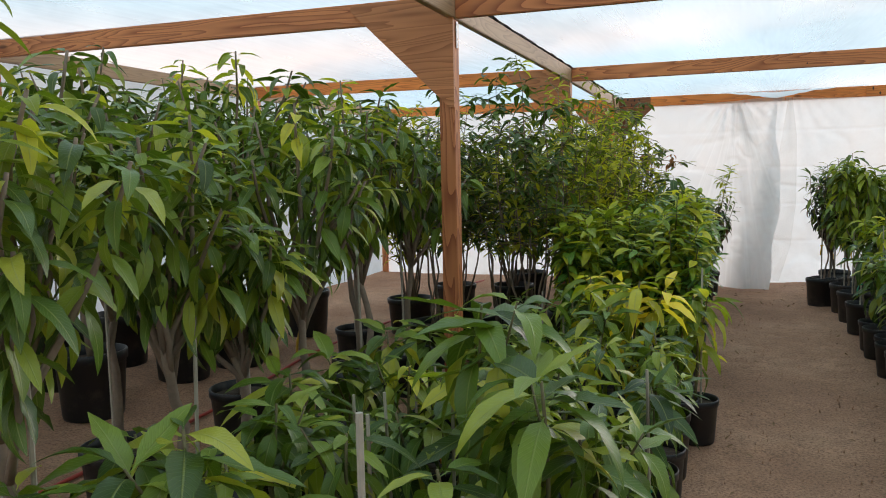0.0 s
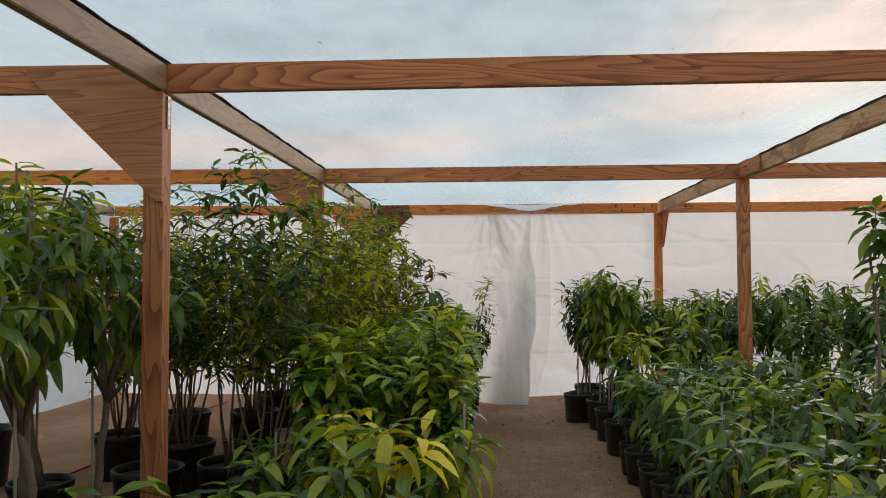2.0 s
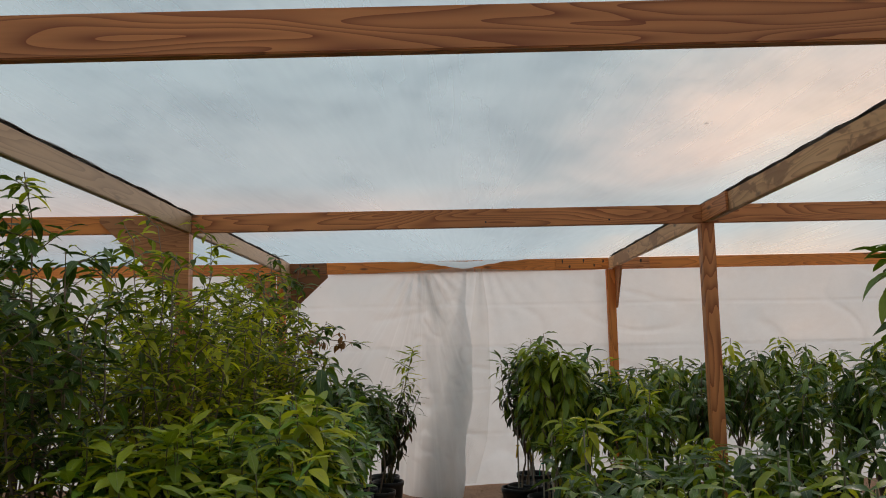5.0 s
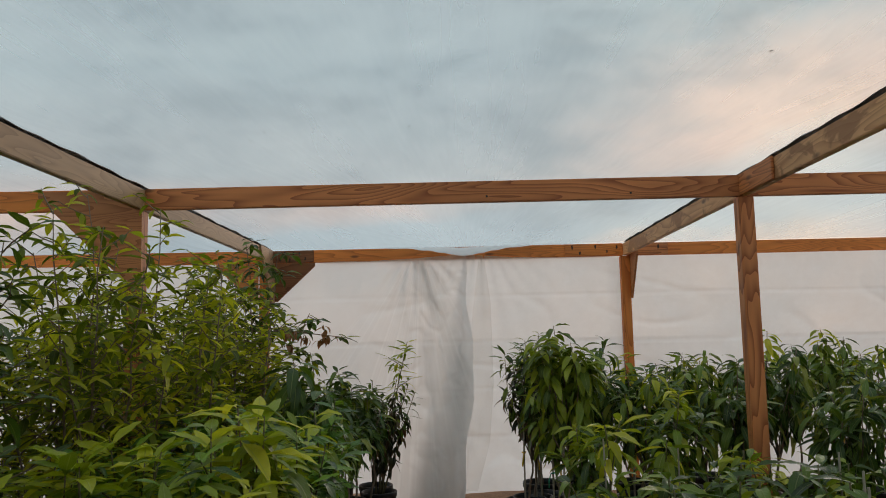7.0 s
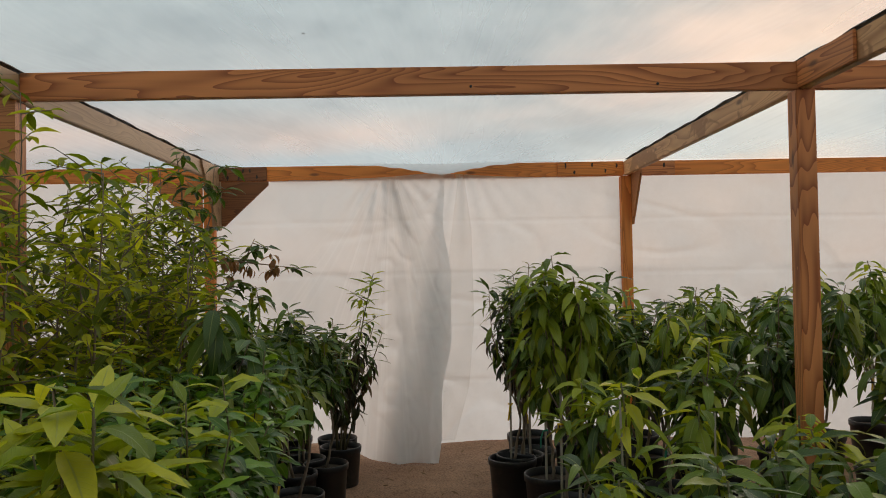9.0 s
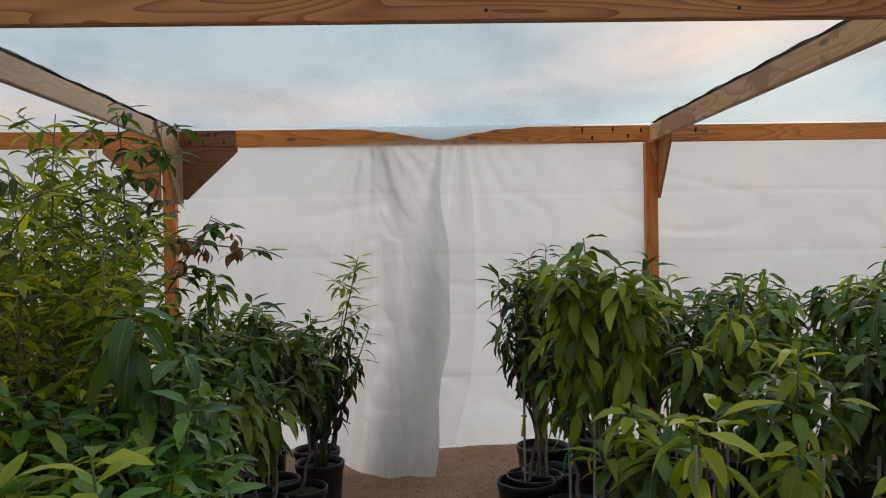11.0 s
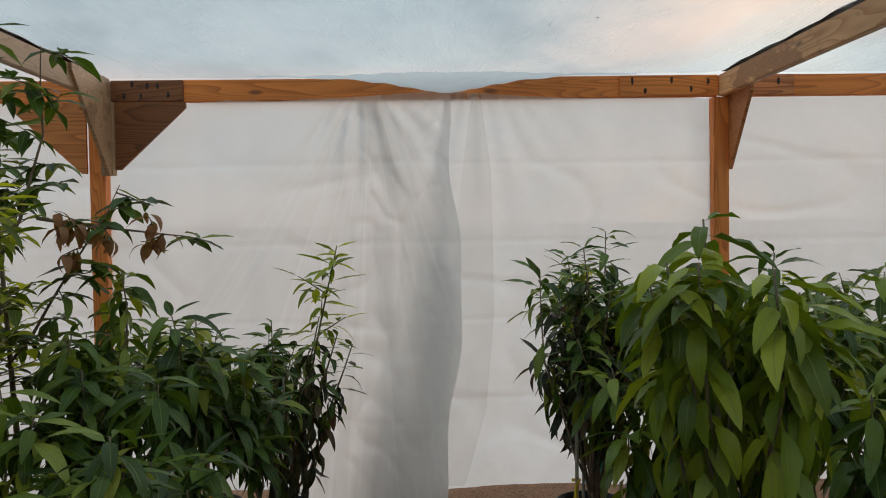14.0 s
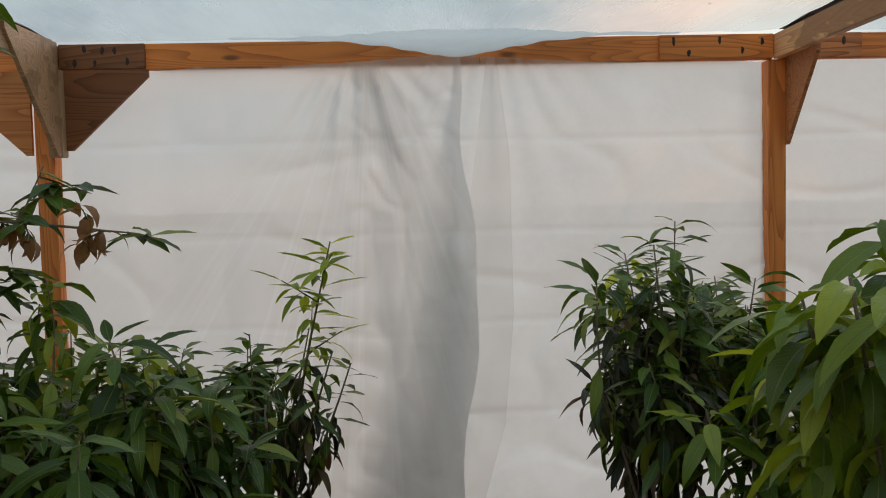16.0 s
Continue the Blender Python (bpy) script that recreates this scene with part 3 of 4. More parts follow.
def flap_sheet(nu, nv, back=0.0, lo=None, hi=None):
    """One layer of the flap; lo and hi, if given, bound a doubled-over band by height."""
    def layer(i, j):
        v = j / nv
        a = lo(v) if lo else 0.0
        b = hi(v) if hi else 1.0
        u = a + (b - a) * i / nu
        return flap_point(u, v, back * (1 - 0.4 * u))
    verts = [layer(i, j) for j in range(nv + 1) for i in range(nu + 1)]
    faces = [(j * (nu + 1) + i, j * (nu + 1) + i + 1, (j + 1) * (nu + 1) + i + 1, (j + 1) * (nu + 1) + i) for j in range(nv) for i in range(nu)]
    return verts, faces


def band_left(v):
    return float(np.interp(v, (0.0, 0.3, 0.5, 0.7, 0.87, 1.0), (0.745, 0.80, 0.84, 0.85, 0.77, 0.745)))


def band_right(v):
    return float(np.interp(v, (0.0, 0.52, 0.63, 0.82, 1.0), (1.0, 1.0, 0.94, 0.90, 0.80)))


def hem(u, v):
    """Milky hem sheet added under the roof film's dip to hide the end beam."""
    x = -1.1 + u * 2.28
    y = YC - 0.026 - (1 - v) * (0.05 + 0.45 * math.exp(-((x - 0.04) / 0.5) ** 2))
    return x, y, roof((x + 5.66) / 11.1, (y + 3.0) / (YC - 0.024 + 3.0))[2] - 0.004


sheet("trim", 120, 8, hem, WALL_FILM, "milky sheet added under the roof film to hide the end beam", "film hem")
door = put("door_1", mesh_object("door_1", *flap_sheet(150, 130), DOOR_FILM, smooth=True))
put("fold", mesh_object("fold", *flap_sheet(40, 90, 0.035, band_left, band_right), HEM_FILM, smooth=True), door)
put("fold", mesh_object("fold", *flap_sheet(40, 90, 0.065, lambda v: band_left(v) + 0.035 + 0.02 * v, lambda v: band_right(v) - 0.035 + 0.02 * math.sin(4 * v)), HEM_FILM, smooth=True), door)
tagged(door, "loose plastic film door flap gathered at the beam and hanging open", "film door", kind="structure")


def strip(bx):
    """Thin black strip along a beam's top, rippled."""
    verts, faces, n = [], [], 420
    for i in range(n + 1):
        y = -1.9 + i / n * 13.6
        x = bx(y)
        z = TOP + 0.003 + 0.006 * (1 + math.sin(y * 12) * math.sin(y * 5.3))
        for dx, dz in ((-0.026, 0), (0.026, 0), (0.026, 0.003), (-0.026, 0.003)):
            verts.append((x + dx, y, z + dz))
    for i in range(n):
        for k in range(4):
            k2 = (k + 1) % 4
            faces.append((i * 4 + k, i * 4 + k2, i * 4 + 4 + k2, i * 4 + 4 + k))
    tagged(put("batten_strip", mesh_object("batten_strip", verts, faces, BLACK)), "rippled black strip along the top of a roof beam", "strip")


strip(left_x)
strip(lambda y: XR)

# ---- leaves ----
rng = random.Random(7)


def leaf_shape(length, width, droop, fold, wave, stalk=0.12, seg=8):
    """A leaf along +y from its stalk: pointed, folded at the midrib, drooping, with a wavy margin."""
    verts, uvs, faces = [], [], []
    ang, y, z = 0.0, 0.0, 0.0
    for i in range(seg + 1):
        s = i / seg
        if s < stalk:
            w = 0.03
        else:
            q = (s - stalk) / (1 - stalk)
            w = max(0.015, math.sin(math.pi * q ** 0.85) ** 0.75 * (1 - 0.22 * q))
        half = 0.5 * width * w
        ang = -droop * s
        if i:
            y += length / seg * math.cos(ang)
            z += length / seg * math.sin(ang)
        lift = half * fold
        rip = wave * width * math.sin(s * 17.0)
        verts += [(-half, y, z + lift + rip * w), (0, y, z), (half, y, z + lift - rip * w)]
        uvs += [(0.0, s), (0.5, s), (1.0, s)]
    for i in range(seg):
        a = i * 3
        faces += [(a, a + 1, a + 4, a + 3), (a + 1, a + 2, a + 5, a + 4)]
    return np.array(verts), faces, np.array(uvs)


class Leaves:
    """One kind of leaf: variants of shape, and a mesh for each."""

    def __init__(self, length, width, mat, droops, seg=8):
        self.mat, self.shapes, self.meshes = mat, [], []
        for d in droops:
            sh = leaf_shape(length * rng.uniform(0.85, 1.12), width * rng.uniform(0.88, 1.12), d, rng.uniform(0.15, 0.6), rng.uniform(0.02, 0.11), seg=seg)
            self.shapes.append(sh)
            self.meshes.append(mesh_object("leaf", sh[0], sh[1], mat, sh[2], True))


MANGO = Leaves(0.22, 0.058, LEAF_DARK, [0.2, 0.5, 0.8, 1.1, 1.4, 1.7])
MANGO_MID = Leaves(0.205, 0.056, LEAF_MID, [0.2, 0.5, 0.8, 1.1, 1.4, 1.7])
MANGO_LIME = Leaves(0.18, 0.052, LEAF_LIME, [0.4, 0.8, 1.2, 1.6])
YELLOWING = Leaves(0.19, 0.052, LEAF_YELLOW, [0.8, 1.2, 1.6])
NARROW = Leaves(0.14, 0.033, LEAF_DARK, [0.2, 0.6, 1.0, 1.5], 7)
SLIM = Leaves(0.15, 0.034, LEAF_SPRING, [0.2, 0.5, 0.9], 7)
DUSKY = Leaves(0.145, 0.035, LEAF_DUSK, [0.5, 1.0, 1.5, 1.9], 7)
BUSH = Leaves(0.145, 0.054, LEAF_BRIGHT, [0.2, 0.5, 0.9, 1.2], 6)
BUSH_LIME = Leaves(0.155, 0.055, LEAF_SPRING, [0.3, 0.7, 1.1], 6)
SMALL = Leaves(0.125, 0.040, LEAF_OLIVE, [0.2, 0.6, 1.0], 5)
SMALL_DARK = Leaves(0.14, 0.047, LEAF_DARK, [0.2, 0.6, 1.0], 5)
BURNT = Leaves(0.10, 0.032, LEAF_BURNT, [0.9, 1.6, 2.3], 6)
BROAD = Leaves(0.215, 0.070, LEAF_FRESH, [0.5, 0.9, 1.2, 1.6], 8)
BIG = Leaves(0.27, 0.085, LEAF_MID, [0.2, 0.6, 1.0], 8)


def leaf_pose(p, az, lift, roll, size):
    """lift: degrees above the level; az: degrees round the stem."""
    return Matrix.Translation(p) @ Euler((radians(lift), radians(roll), radians(az)), "XYZ").to_matrix().to_4x4() @ Matrix.Diagonal((size, size, size, 1))


def crown(parent, placed, single):
    """Leaves as objects of their own (single), or joined into one crown per kind."""
    if single:
        for kind, k, m in placed:
            put("leaf", kind.meshes[k], parent, m)
        return
    kinds = {}
    for kind, k, m in placed:
        kinds.setdefault(id(kind), (kind, []))[1].append((k, m))
    for kind, items in kinds.values():
        vs, fs, us, o = [], [], [], 0
        for k, m in items:
            v, f, uv = kind.shapes[k]
            a = np.array(m)
            vs.append(v @ a[:3, :3].T + a[:3, 3])
            fs += [tuple(i + o for i in q) for q in f]
            us.append(uv)
            o += len(v)
        put("crown", mesh_object("crown", np.concatenate(vs), fs, kind.mat, np.concatenate(us), True), parent, kind="stuff")


def pot_mesh(r, h):
    prof = [(r * 0.82, 0.0), (r * 0.84, h * 0.04), (r * 0.95, h * 0.84), (r * 1.0, h * 0.86), (r * 1.01, h * 0.98), (r * 0.99, h), (r * 0.95, h), (r * 0.94, h * 0.86), (r * 0.86, h * 0.3)]
    return mesh_object("pot", *lathe(prof, 26), POT, smooth=True)


POTS = {}


def pot_parts(parent, r, h):
    key = (r, h)
    if key not in POTS:
        verts, faces, n = [(0, 0, h * 0.87)], [], 18
        for ring in (0.35, 0.7, 1.0):
            for k in range(n):
                a = 2 * math.pi * k / n
                q = r * 0.94 * ring
                verts.append((q * math.cos(a), q * math.sin(a), h * (0.86 if ring < 1 else 0.84) + (0.012 * noise.noise((a * 2, ring * 9, r * 40)) if ring < 1 else 0)))
        for k in range(n):
            faces.append((0, 1 + k, 1 + (k + 1) % n))
            for g in range(2):
                a, b = 1 + g * n + k, 1 + g * n + (k + 1) % n
                faces.append((a, a + n, b + n, b))
        POTS[key] = (pot_mesh(r, h), mesh_object("soil", verts, faces, SOIL))
    put("pot", POTS[key][0], parent)
    put("soil", POTS[key][1], parent)


def wander(a, b, n, amount):
    """A slightly crooked line from a to b."""
    a, b = Vector(a), Vector(b)
    off = Vector((rng.uniform(-1, 1), rng.uniform(-1, 1), 0)) * amount
    return [a.lerp(b, i / n) + off * math.sin(math.pi * i / n) + Vector((rng.uniform(-1, 1), rng.uniform(-1, 1), 0)) * amount * 0.25 * (1 if 0 < i < n else 0) for i in range(n + 1)]


def along(line, s):
    k = s * (len(line) - 1)
    i = min(int(k), len(line) - 2)
    return line[i].lerp(line[i + 1], k - i)


def whorl(kind, line, s0, s1, n, lift0, lift1, size, start=0.0):
    """Leaves spiralling up a stem between s0 and s1; lift runs from lift0 at s0 to lift1 at s1."""
    out = []
    for i in range(n):
        q = (i + 0.5) / n
        lift = lift0 + (lift1 - lift0) * q + rng.uniform(-14, 14)
        out.append((kind, rng.randrange(len(kind.shapes)), leaf_pose(along(line, s0 + (s1 - s0) * q), start + i * 137.5 + rng.uniform(-20, 20), lift, rng.uniform(-18, 18), size * rng.uniform(0.75, 1.12) * (1 - 0.3 * max(0, q - 0.8) / 0.2))))
    return out


def root_at(name, x, y, label, category, group):
    e = new(name)
    e.location = (x, y, 0.0)
    e.rotation_euler = (0, 0, rng.uniform(0, 6.28))
    return tagged(e, label, category, group)


def stake_parts(parent, base, h, r=0.006, tie=None, tie_z=0.5):
    bx, by = base
    lean = rng.uniform(-0.03, 0.03)
    pole = put("stake", mesh_object("stake", *tube([(bx, by, 0.12), (bx + lean, by, h)], [r, r * 0.9], 6), STAKE), parent, label="pale wooden stake")
    if tie:
        x = bx + lean * tie_z / h
        v, f = join([tube([(x - 0.02, by - 0.01, tie_z), (x, by + 0.012, tie_z + 0.004), (x + 0.02, by - 0.006, tie_z)], [0.006] * 3, 5),
                     tube([(x + 0.015, by - 0.01, tie_z), (x + 0.028, by - 0.02, tie_z - 0.05), (x + 0.02, by - 0.025, tie_z - 0.10)], [0.004, 0.007, 0.006], 4)])
        put("tie", mesh_object("tie", v, f, tie), pole)


def seedling(x, y, h, label="", single=False, kind=None, lime=False, pot=(0.125, 0.24), stake=False, tie=None, size=1.0, bare=0.35):
    """A young grafted mango: one stem, leaves in whorls from part-way up."""
    kind = kind or MANGO_MID
    e = root_at("mango_seedling", x, y, label or "young mango plant with long green leaves in a black nursery pot", "potted plant", "mango seedlings in rows")
    pot_parts(e, *pot)
    lean = (rng.uniform(-0.05, 0.05), rng.uniform(-0.05, 0.05))
    line = wander((0, 0, pot[1] * 0.84), (lean[0], lean[1], h - 0.10), 6, 0.03)
    stems = [tube(line, [0.009 - 0.005 * i / 6 for i in range(7)], 6)]
    placed = whorl(kind, line, bare, 0.8, 11, -35, 5, size)
    placed += whorl(MANGO_LIME if lime else kind, line, 0.84, 1.0, 13, -25, 24, size * 1.05)
    if rng.random() < 0.6:
        a = rng.uniform(0, 6.28)
        side = wander(along(line, 0.55), Vector((lean[0] + 0.13 * math.cos(a), lean[1] + 0.13 * math.sin(a), h * rng.uniform(0.82, 0.95))), 4, 0.015)
        stems.append(tube(side, [0.005, 0.005, 0.004, 0.004, 0.003], 5))
        placed += whorl(kind, side, 0.6, 1.0, 11, -20, 45, size)
    put("stem", mesh_object("stem", *join(stems), TWIG, smooth=True), e)
    crown(e, placed, single)
    if stake:
        stake_parts(e, (0.03, 0.02), h * rng.uniform(0.75, 1.0), 0.006, tie, h * 0.45)
    return e


def mango_tree(x, y, h, spread=0.35, label="", single=False, kind=None, pot=(0.2, 0.36), tips=7, fork=0.5, stake=True, tie=None, size=1.0, lime=0, droop=1.0, trunk_r=0.016, top_lift=40):
    """A taller mango: bare trunk, a few forks, a drooping bunch of leaves on each tip."""
    kind = kind or MANGO
    e = root_at("mango_tree", x, y, label or "potted mango tree with a bare trunk and drooping dark leaves", "potted tree", "mango trees in pots")
    pot_parts(e, *pot)
    top = Vector((rng.uniform(-0.06, 0.06), rng.uniform(-0.06, 0.06), h * fork))
    trunk = wander((0, 0, pot[1] * 0.84), top, 6, 0.02 + 1.6 * trunk_r)
    stems = [tube(trunk, [trunk_r * (1 - 0.35 * i / 6) for i in range(7)], 8)]
    placed = []
    for k in range(tips):
        a = k * 2.4 + rng.uniform(-0.4, 0.4)
        rad = spread * rng.uniform(0.45, 1.0) * (0.35 if k == 0 else 1.0)
        tip = Vector((rad * math.cos(a), rad * math.sin(a), h * (1.0 if k == 0 else rng.uniform(0.74, 0.96)) - 0.04))
        br = wander(along(trunk, rng.uniform(0.75, 1.0)), tip, 5, 0.05)
        stems.append(tube(br, [trunk_r * 0.55 * (1 - 0.6 * i / 5) for i in range(6)], 6))
        placed += whorl(MANGO_LIME if k < lime else kind, br, 0.82, 1.0, 15, -18 * droop, top_lift, size)
        placed += whorl(kind, br, 0.40, 0.78, 10, -48 * droop, -15 * droop, size)
    put("trunk", mesh_object("trunk", *join(stems), BARK, smooth=True), e)
    crown(e, placed, single)
    if stake:
        stake_parts(e, (0.03, -0.02), h * rng.uniform(0.5, 0.75), 0.008, tie, h * 0.42)
    return e


def small_leaf_tree(x, y, h, spread, n_stems, kind, second, per_stem, label, pot=(0.22, 0.34), first=0.25, twig_len=0.22, sprig=False):
    """A twiggy tree of many thin stems with small leaves on side twigs."""
    e = root_at("bushy_tree", x, y, label, "potted tree", "bushy trees in pots")
    pot_parts(e, *pot)
    stems, placed = [], []
    for k in range(n_stems):
        a = k * 2.4 + rng.uniform(-0.3, 0.3)
        rad = spread * math.sqrt((k + 0.5) / n_stems)
        hh = h * (rng.uniform(0.78, 1.0) if k else 1.0) * (1 - 0.18 * rad / spread)
        line = wander((0.04 * math.cos(a), 0.04 * math.sin(a), pot[1] * 0.84), (rad * math.cos(a), rad * math.sin(a), hh), 9, 0.07)
        stems.append(tube(line, [0.010 * (1 - 0.8 * i / 9) for i in range(10)], 5))
        for j in range(per_stem):
            s = first + (1 - first) * (j + rng.random()) / per_stem
            b = rng.uniform(0, 6.28)
            p = along(line, s)
            ln = twig_len * rng.uniform(0.5, 1.1) * (1.08 - 0.38 * s)
            q = p + Vector((math.cos(b) * ln, math.sin(b) * ln, ln * rng.uniform(0.1, 0.9)))
            tw = wander(p, q, 3, 0.015)
            stems.append(tube(tw, [0.0035, 0.003, 0.0025, 0.0015], 4, False))
            placed += whorl(second if rng.random() < 0.3 else kind, tw, 0.15, 1.0, rng.randint(5, 8), -25, 30, 1.0, math.degrees(b))
    put("trunk", mesh_object("trunk", *join(stems), BARK, smooth=True), e)
    crown(e, placed, False)
    return e


# ---- plants: near block beside the aisle ----
L_SEED = "young mango plant with long green leaves in a black nursery pot"
L_LIME = "young mango plant flushing yellow-green leaves in a black pot"
for j in range(13):
    for i, x in enumerate((-0.74, -1.03, -1.32, -1.62)):
        y = 1.80 + j * 0.29 + (0.12 if i % 2 else 0.0)
        if y > 5.45:
            continue
        near = y < 4.3 and i < 3
        h = 0.70 + 0.17 * rng.random() + (0.10 if y < 3.0 else 0.0)
        flush = rng.random() < 0.2
        seedling(x + rng.uniform(-0.03, 0.03), y + rng.uniform(-0.03, 0.03), h, L_LIME if flush else L_SEED, near, MANGO_MID if rng.random() < 0.7 else MANGO, flush,
                 stake=rng.random() < 0.3, tie=rng.choice([None, ORANGE, GREEN_TIE]))
seedling(-0.88, 2.30, 1.10, L_SEED, True, size=1.55)
seedling(-1.15, 2.72, 1.2, L_SEED, True, size=1.5)
seedling(-1.55, 1.95, 1.02, L_SEED, True, size=1.45)
seedling(-0.91, 4.56, 1.03, L_LIME, True, YELLOWING, True, size=1.35)
stake_parts(seedling(-1.04, 1.76, 0.80, L_SEED, True, size=1.1), (0.0, 0.0), 1.06, 0.008)
stake_parts(seedling(-0.62, 5.0, 0.9, L_LIME, True, MANGO_LIME, True, size=1.2), (0.0, 0.03), 0.95)
for x, y, h in ((-1.88, 1.85, 0.84), (-1.92, 2.25, 0.9), (-1.72, 2.55, 0.86), (-1.95, 2.9, 0.88), (-1.9, 3.35, 0.85), (-1.88, 3.85, 0.86), (-1.9, 4.3, 0.8)):
    seedling(x, y, h, L_SEED, False, MANGO_MID, False, size=1.3)
seedling(-1.21, 4.92, 1.0, L_LIME, True, YELLOWING, True, size=1.1)

# bright dense bushes further on
for j in range(7):
    for i, x in enumerate((-0.80, -1.12, -1.45)):
        y = 5.78 + j * 0.33 + 0.1 * (i % 2)
        h = (1.34 if j < 2 else 1.30) + rng.uniform(-0.16, 0.06)
        big = 1.12 if j < 3 else 1.0
        e = root_at("leafy_sapling", x + rng.uniform(-0.04, 0.04), y, "dense bright green sapling with pointed leaves in a black pot", "potted plant", "bright green saplings in rows")
        pot_parts(e, 0.14, 0.26)
        stems, placed = [], []
        for k in range(5):
            a = k * 1.6 + rng.uniform(-0.4, 0.4)
            r = rng.uniform(0.08, 0.22)
            ln = wander((0.02 * math.cos(a), 0.02 * math.sin(a), 0.22), (r * math.cos(a), r * math.sin(a), h * rng.uniform(0.84, 1.0) - 0.03), 6, 0.04)
            stems.append(tube(ln, [0.008 * (1 - 0.7 * q / 6) for q in range(7)], 5))
            placed += whorl(BUSH_LIME if j < 3 and k in (1, 3) else BUSH, ln, 0.12, 0.88, 38, -35, 5, big)
            placed += whorl(BUSH_LIME, ln, 0.6, 0.86, 5 if j < 3 else 2, -20, 10, big)
            placed += whorl(BUSH_LIME if rng.random() < (0.95 if j < 3 else 0.35) else BUSH, ln, 0.82, 1.0, 12, -20, 40, big)
            for q in range(3):
                p = along(ln, rng.uniform(0.35, 0.85))
                b = rng.uniform(0, 6.28)
                tw = wander(p, p + Vector((0.14 * math.cos(b), 0.14 * math.sin(b), 0.10)), 3, 0.01)
                stems.append(tube(tw, [0.004, 0.003, 0.003, 0.002], 4, False))
                placed += whorl(BUSH, tw, 0.3, 1.0, 9, -20, 35, 1.0, math.degrees(b))
        put("stem", mesh_object("stem", *join(stems), TWIG, smooth=True), e)
        crown(e, placed, False)

# twiggy small-leaved trees behind them
L_OL = "tall twiggy tree with small olive-yellow leaves in a black pot"
small_leaf_tree(-1.80, 6.05, 2.42, 0.34, 7, SMALL_DARK, SMALL, 15, "tall thin twiggy tree with sparse dark leaves in a black pot", first=0.38, twig_len=0.26)
L_SP = "tall thin twiggy tree with sparse dark leaves in a black pot"
for x, y, h, r in ((-2.15, 6.5, 2.36, 0.42), (-2.62, 6.3, 2.25, 0.40), (-2.7, 7.1, 2.3, 0.45)):
    small_leaf_tree(x, y, h, r, 6, SMALL_DARK, SMALL, 16, L_SP, first=0.45, twig_len=0.28)
for x, y, h, r in ((-1.68, 7.05, 2.34, 0.46), (-1.62, 7.75, 2.35, 0.50), (-1.52, 8.65, 2.20, 0.48), (-1.75, 9.35, 2.2, 0.46), (-3.3, 7.4, 2.2, 0.42), (-3.2, 8.4, 2.2, 0.42), (-2.6, 8.5, 2.05, 0.45), (-2.7, 9.6, 2.0, 0.45), (-2.4, 10.6, 1.9, 0.42)):
    small_leaf_tree(x, y, h, r, 10, SMALL, SMALL, 20, L_OL, first=0.30, twig_len=0.28)
mango_tree(-0.95, 7.95, 1.48, 0.16, "upright mango sapling with long hanging dark leaves in a black pot", True, MANGO, (0.15, 0.28), 6, 0.5, False, None, 1.15, 0, 1.6, 0.011, 5)
mango_tree(-0.78, 6.22, 1.38, 0.16, "mango sapling with a yellow-green flush of new leaves in a pot", True, BUSH_LIME, (0.15, 0.28), 6, 0.5, False, None, 1.35, 3, 0.8, 0.010)


small_leaf_tree(-2.0, 10.0, 2.40, 0.36, 4, SMALL_DARK, SMALL, 10, "lanky tree with dark and yellowing leaves in a black pot", first=0.45, twig_len=0.24)


def burnt_tree(x, y):
    """A lanky tree whose side branch carries scorched, curling leaves."""
    e = root_at("lanky_tree", x, y, "lanky tree with dark leaves and a scorched brown side branch", "potted tree", "")
    e.rotation_euler = (0, 0, 0)
    pot_parts(e, 0.22, 0.34)
    lines = [wander((0, 0, 0.28), (-0.12, 0.05, 2.36), 8, 0.05), wander((-0.03, 0, 1.1), (0.42, -0.02, 1.78), 6, 0.05), wander((0.10, 0, 1.66), (0.66, 0.05, 1.58), 6, 0.05),
             wander((-0.05, 0, 1.5), (0.18, -0.1, 2.28), 5, 0.05), wander((-0.04, 0, 1.3), (-0.45, 0.0, 2.1), 5, 0.05)]
    stems, placed = [tube(ln, [(0.014 if k == 0 else 0.008) * (1 - 0.75 * i / (len(ln) - 1)) for i in range(len(ln))], 6) for k, ln in enumerate(lines)], []
    for k, ln in enumerate(lines):
        for j in range(14 if k == 0 else 8):
            s = (0.35 if k == 0 else 0.25) + (0.65 if k == 0 else 0.75) * (j + rng.random()) / (14 if k == 0 else 8)
            p = along(ln, s)
            b = rng.uniform(0, 6.28)
            q = p + Vector((0.12 * math.cos(b), 0.12 * math.sin(b), rng.uniform(-0.05, 0.09)))
            tw = wander(p, q, 3, 0.01)
            stems.append(tube(tw, [0.0035, 0.003, 0.002, 0.0015], 4, False))
            scorched = (k == 2 or (k == 1 and s > 0.6)) and rng.random() < 0.75
            placed += whorl(BURNT if scorched else SMALL_DARK, tw, 0.2, 1.0, 7, -50 if scorched else -20, 25, 1.15, math.degrees(b))
    put("trunk", mesh_object("trunk", *join(stems), BARK, smooth=True), e)
    crown(e, placed, False)


burnt_tree(-1.66, 10.0)

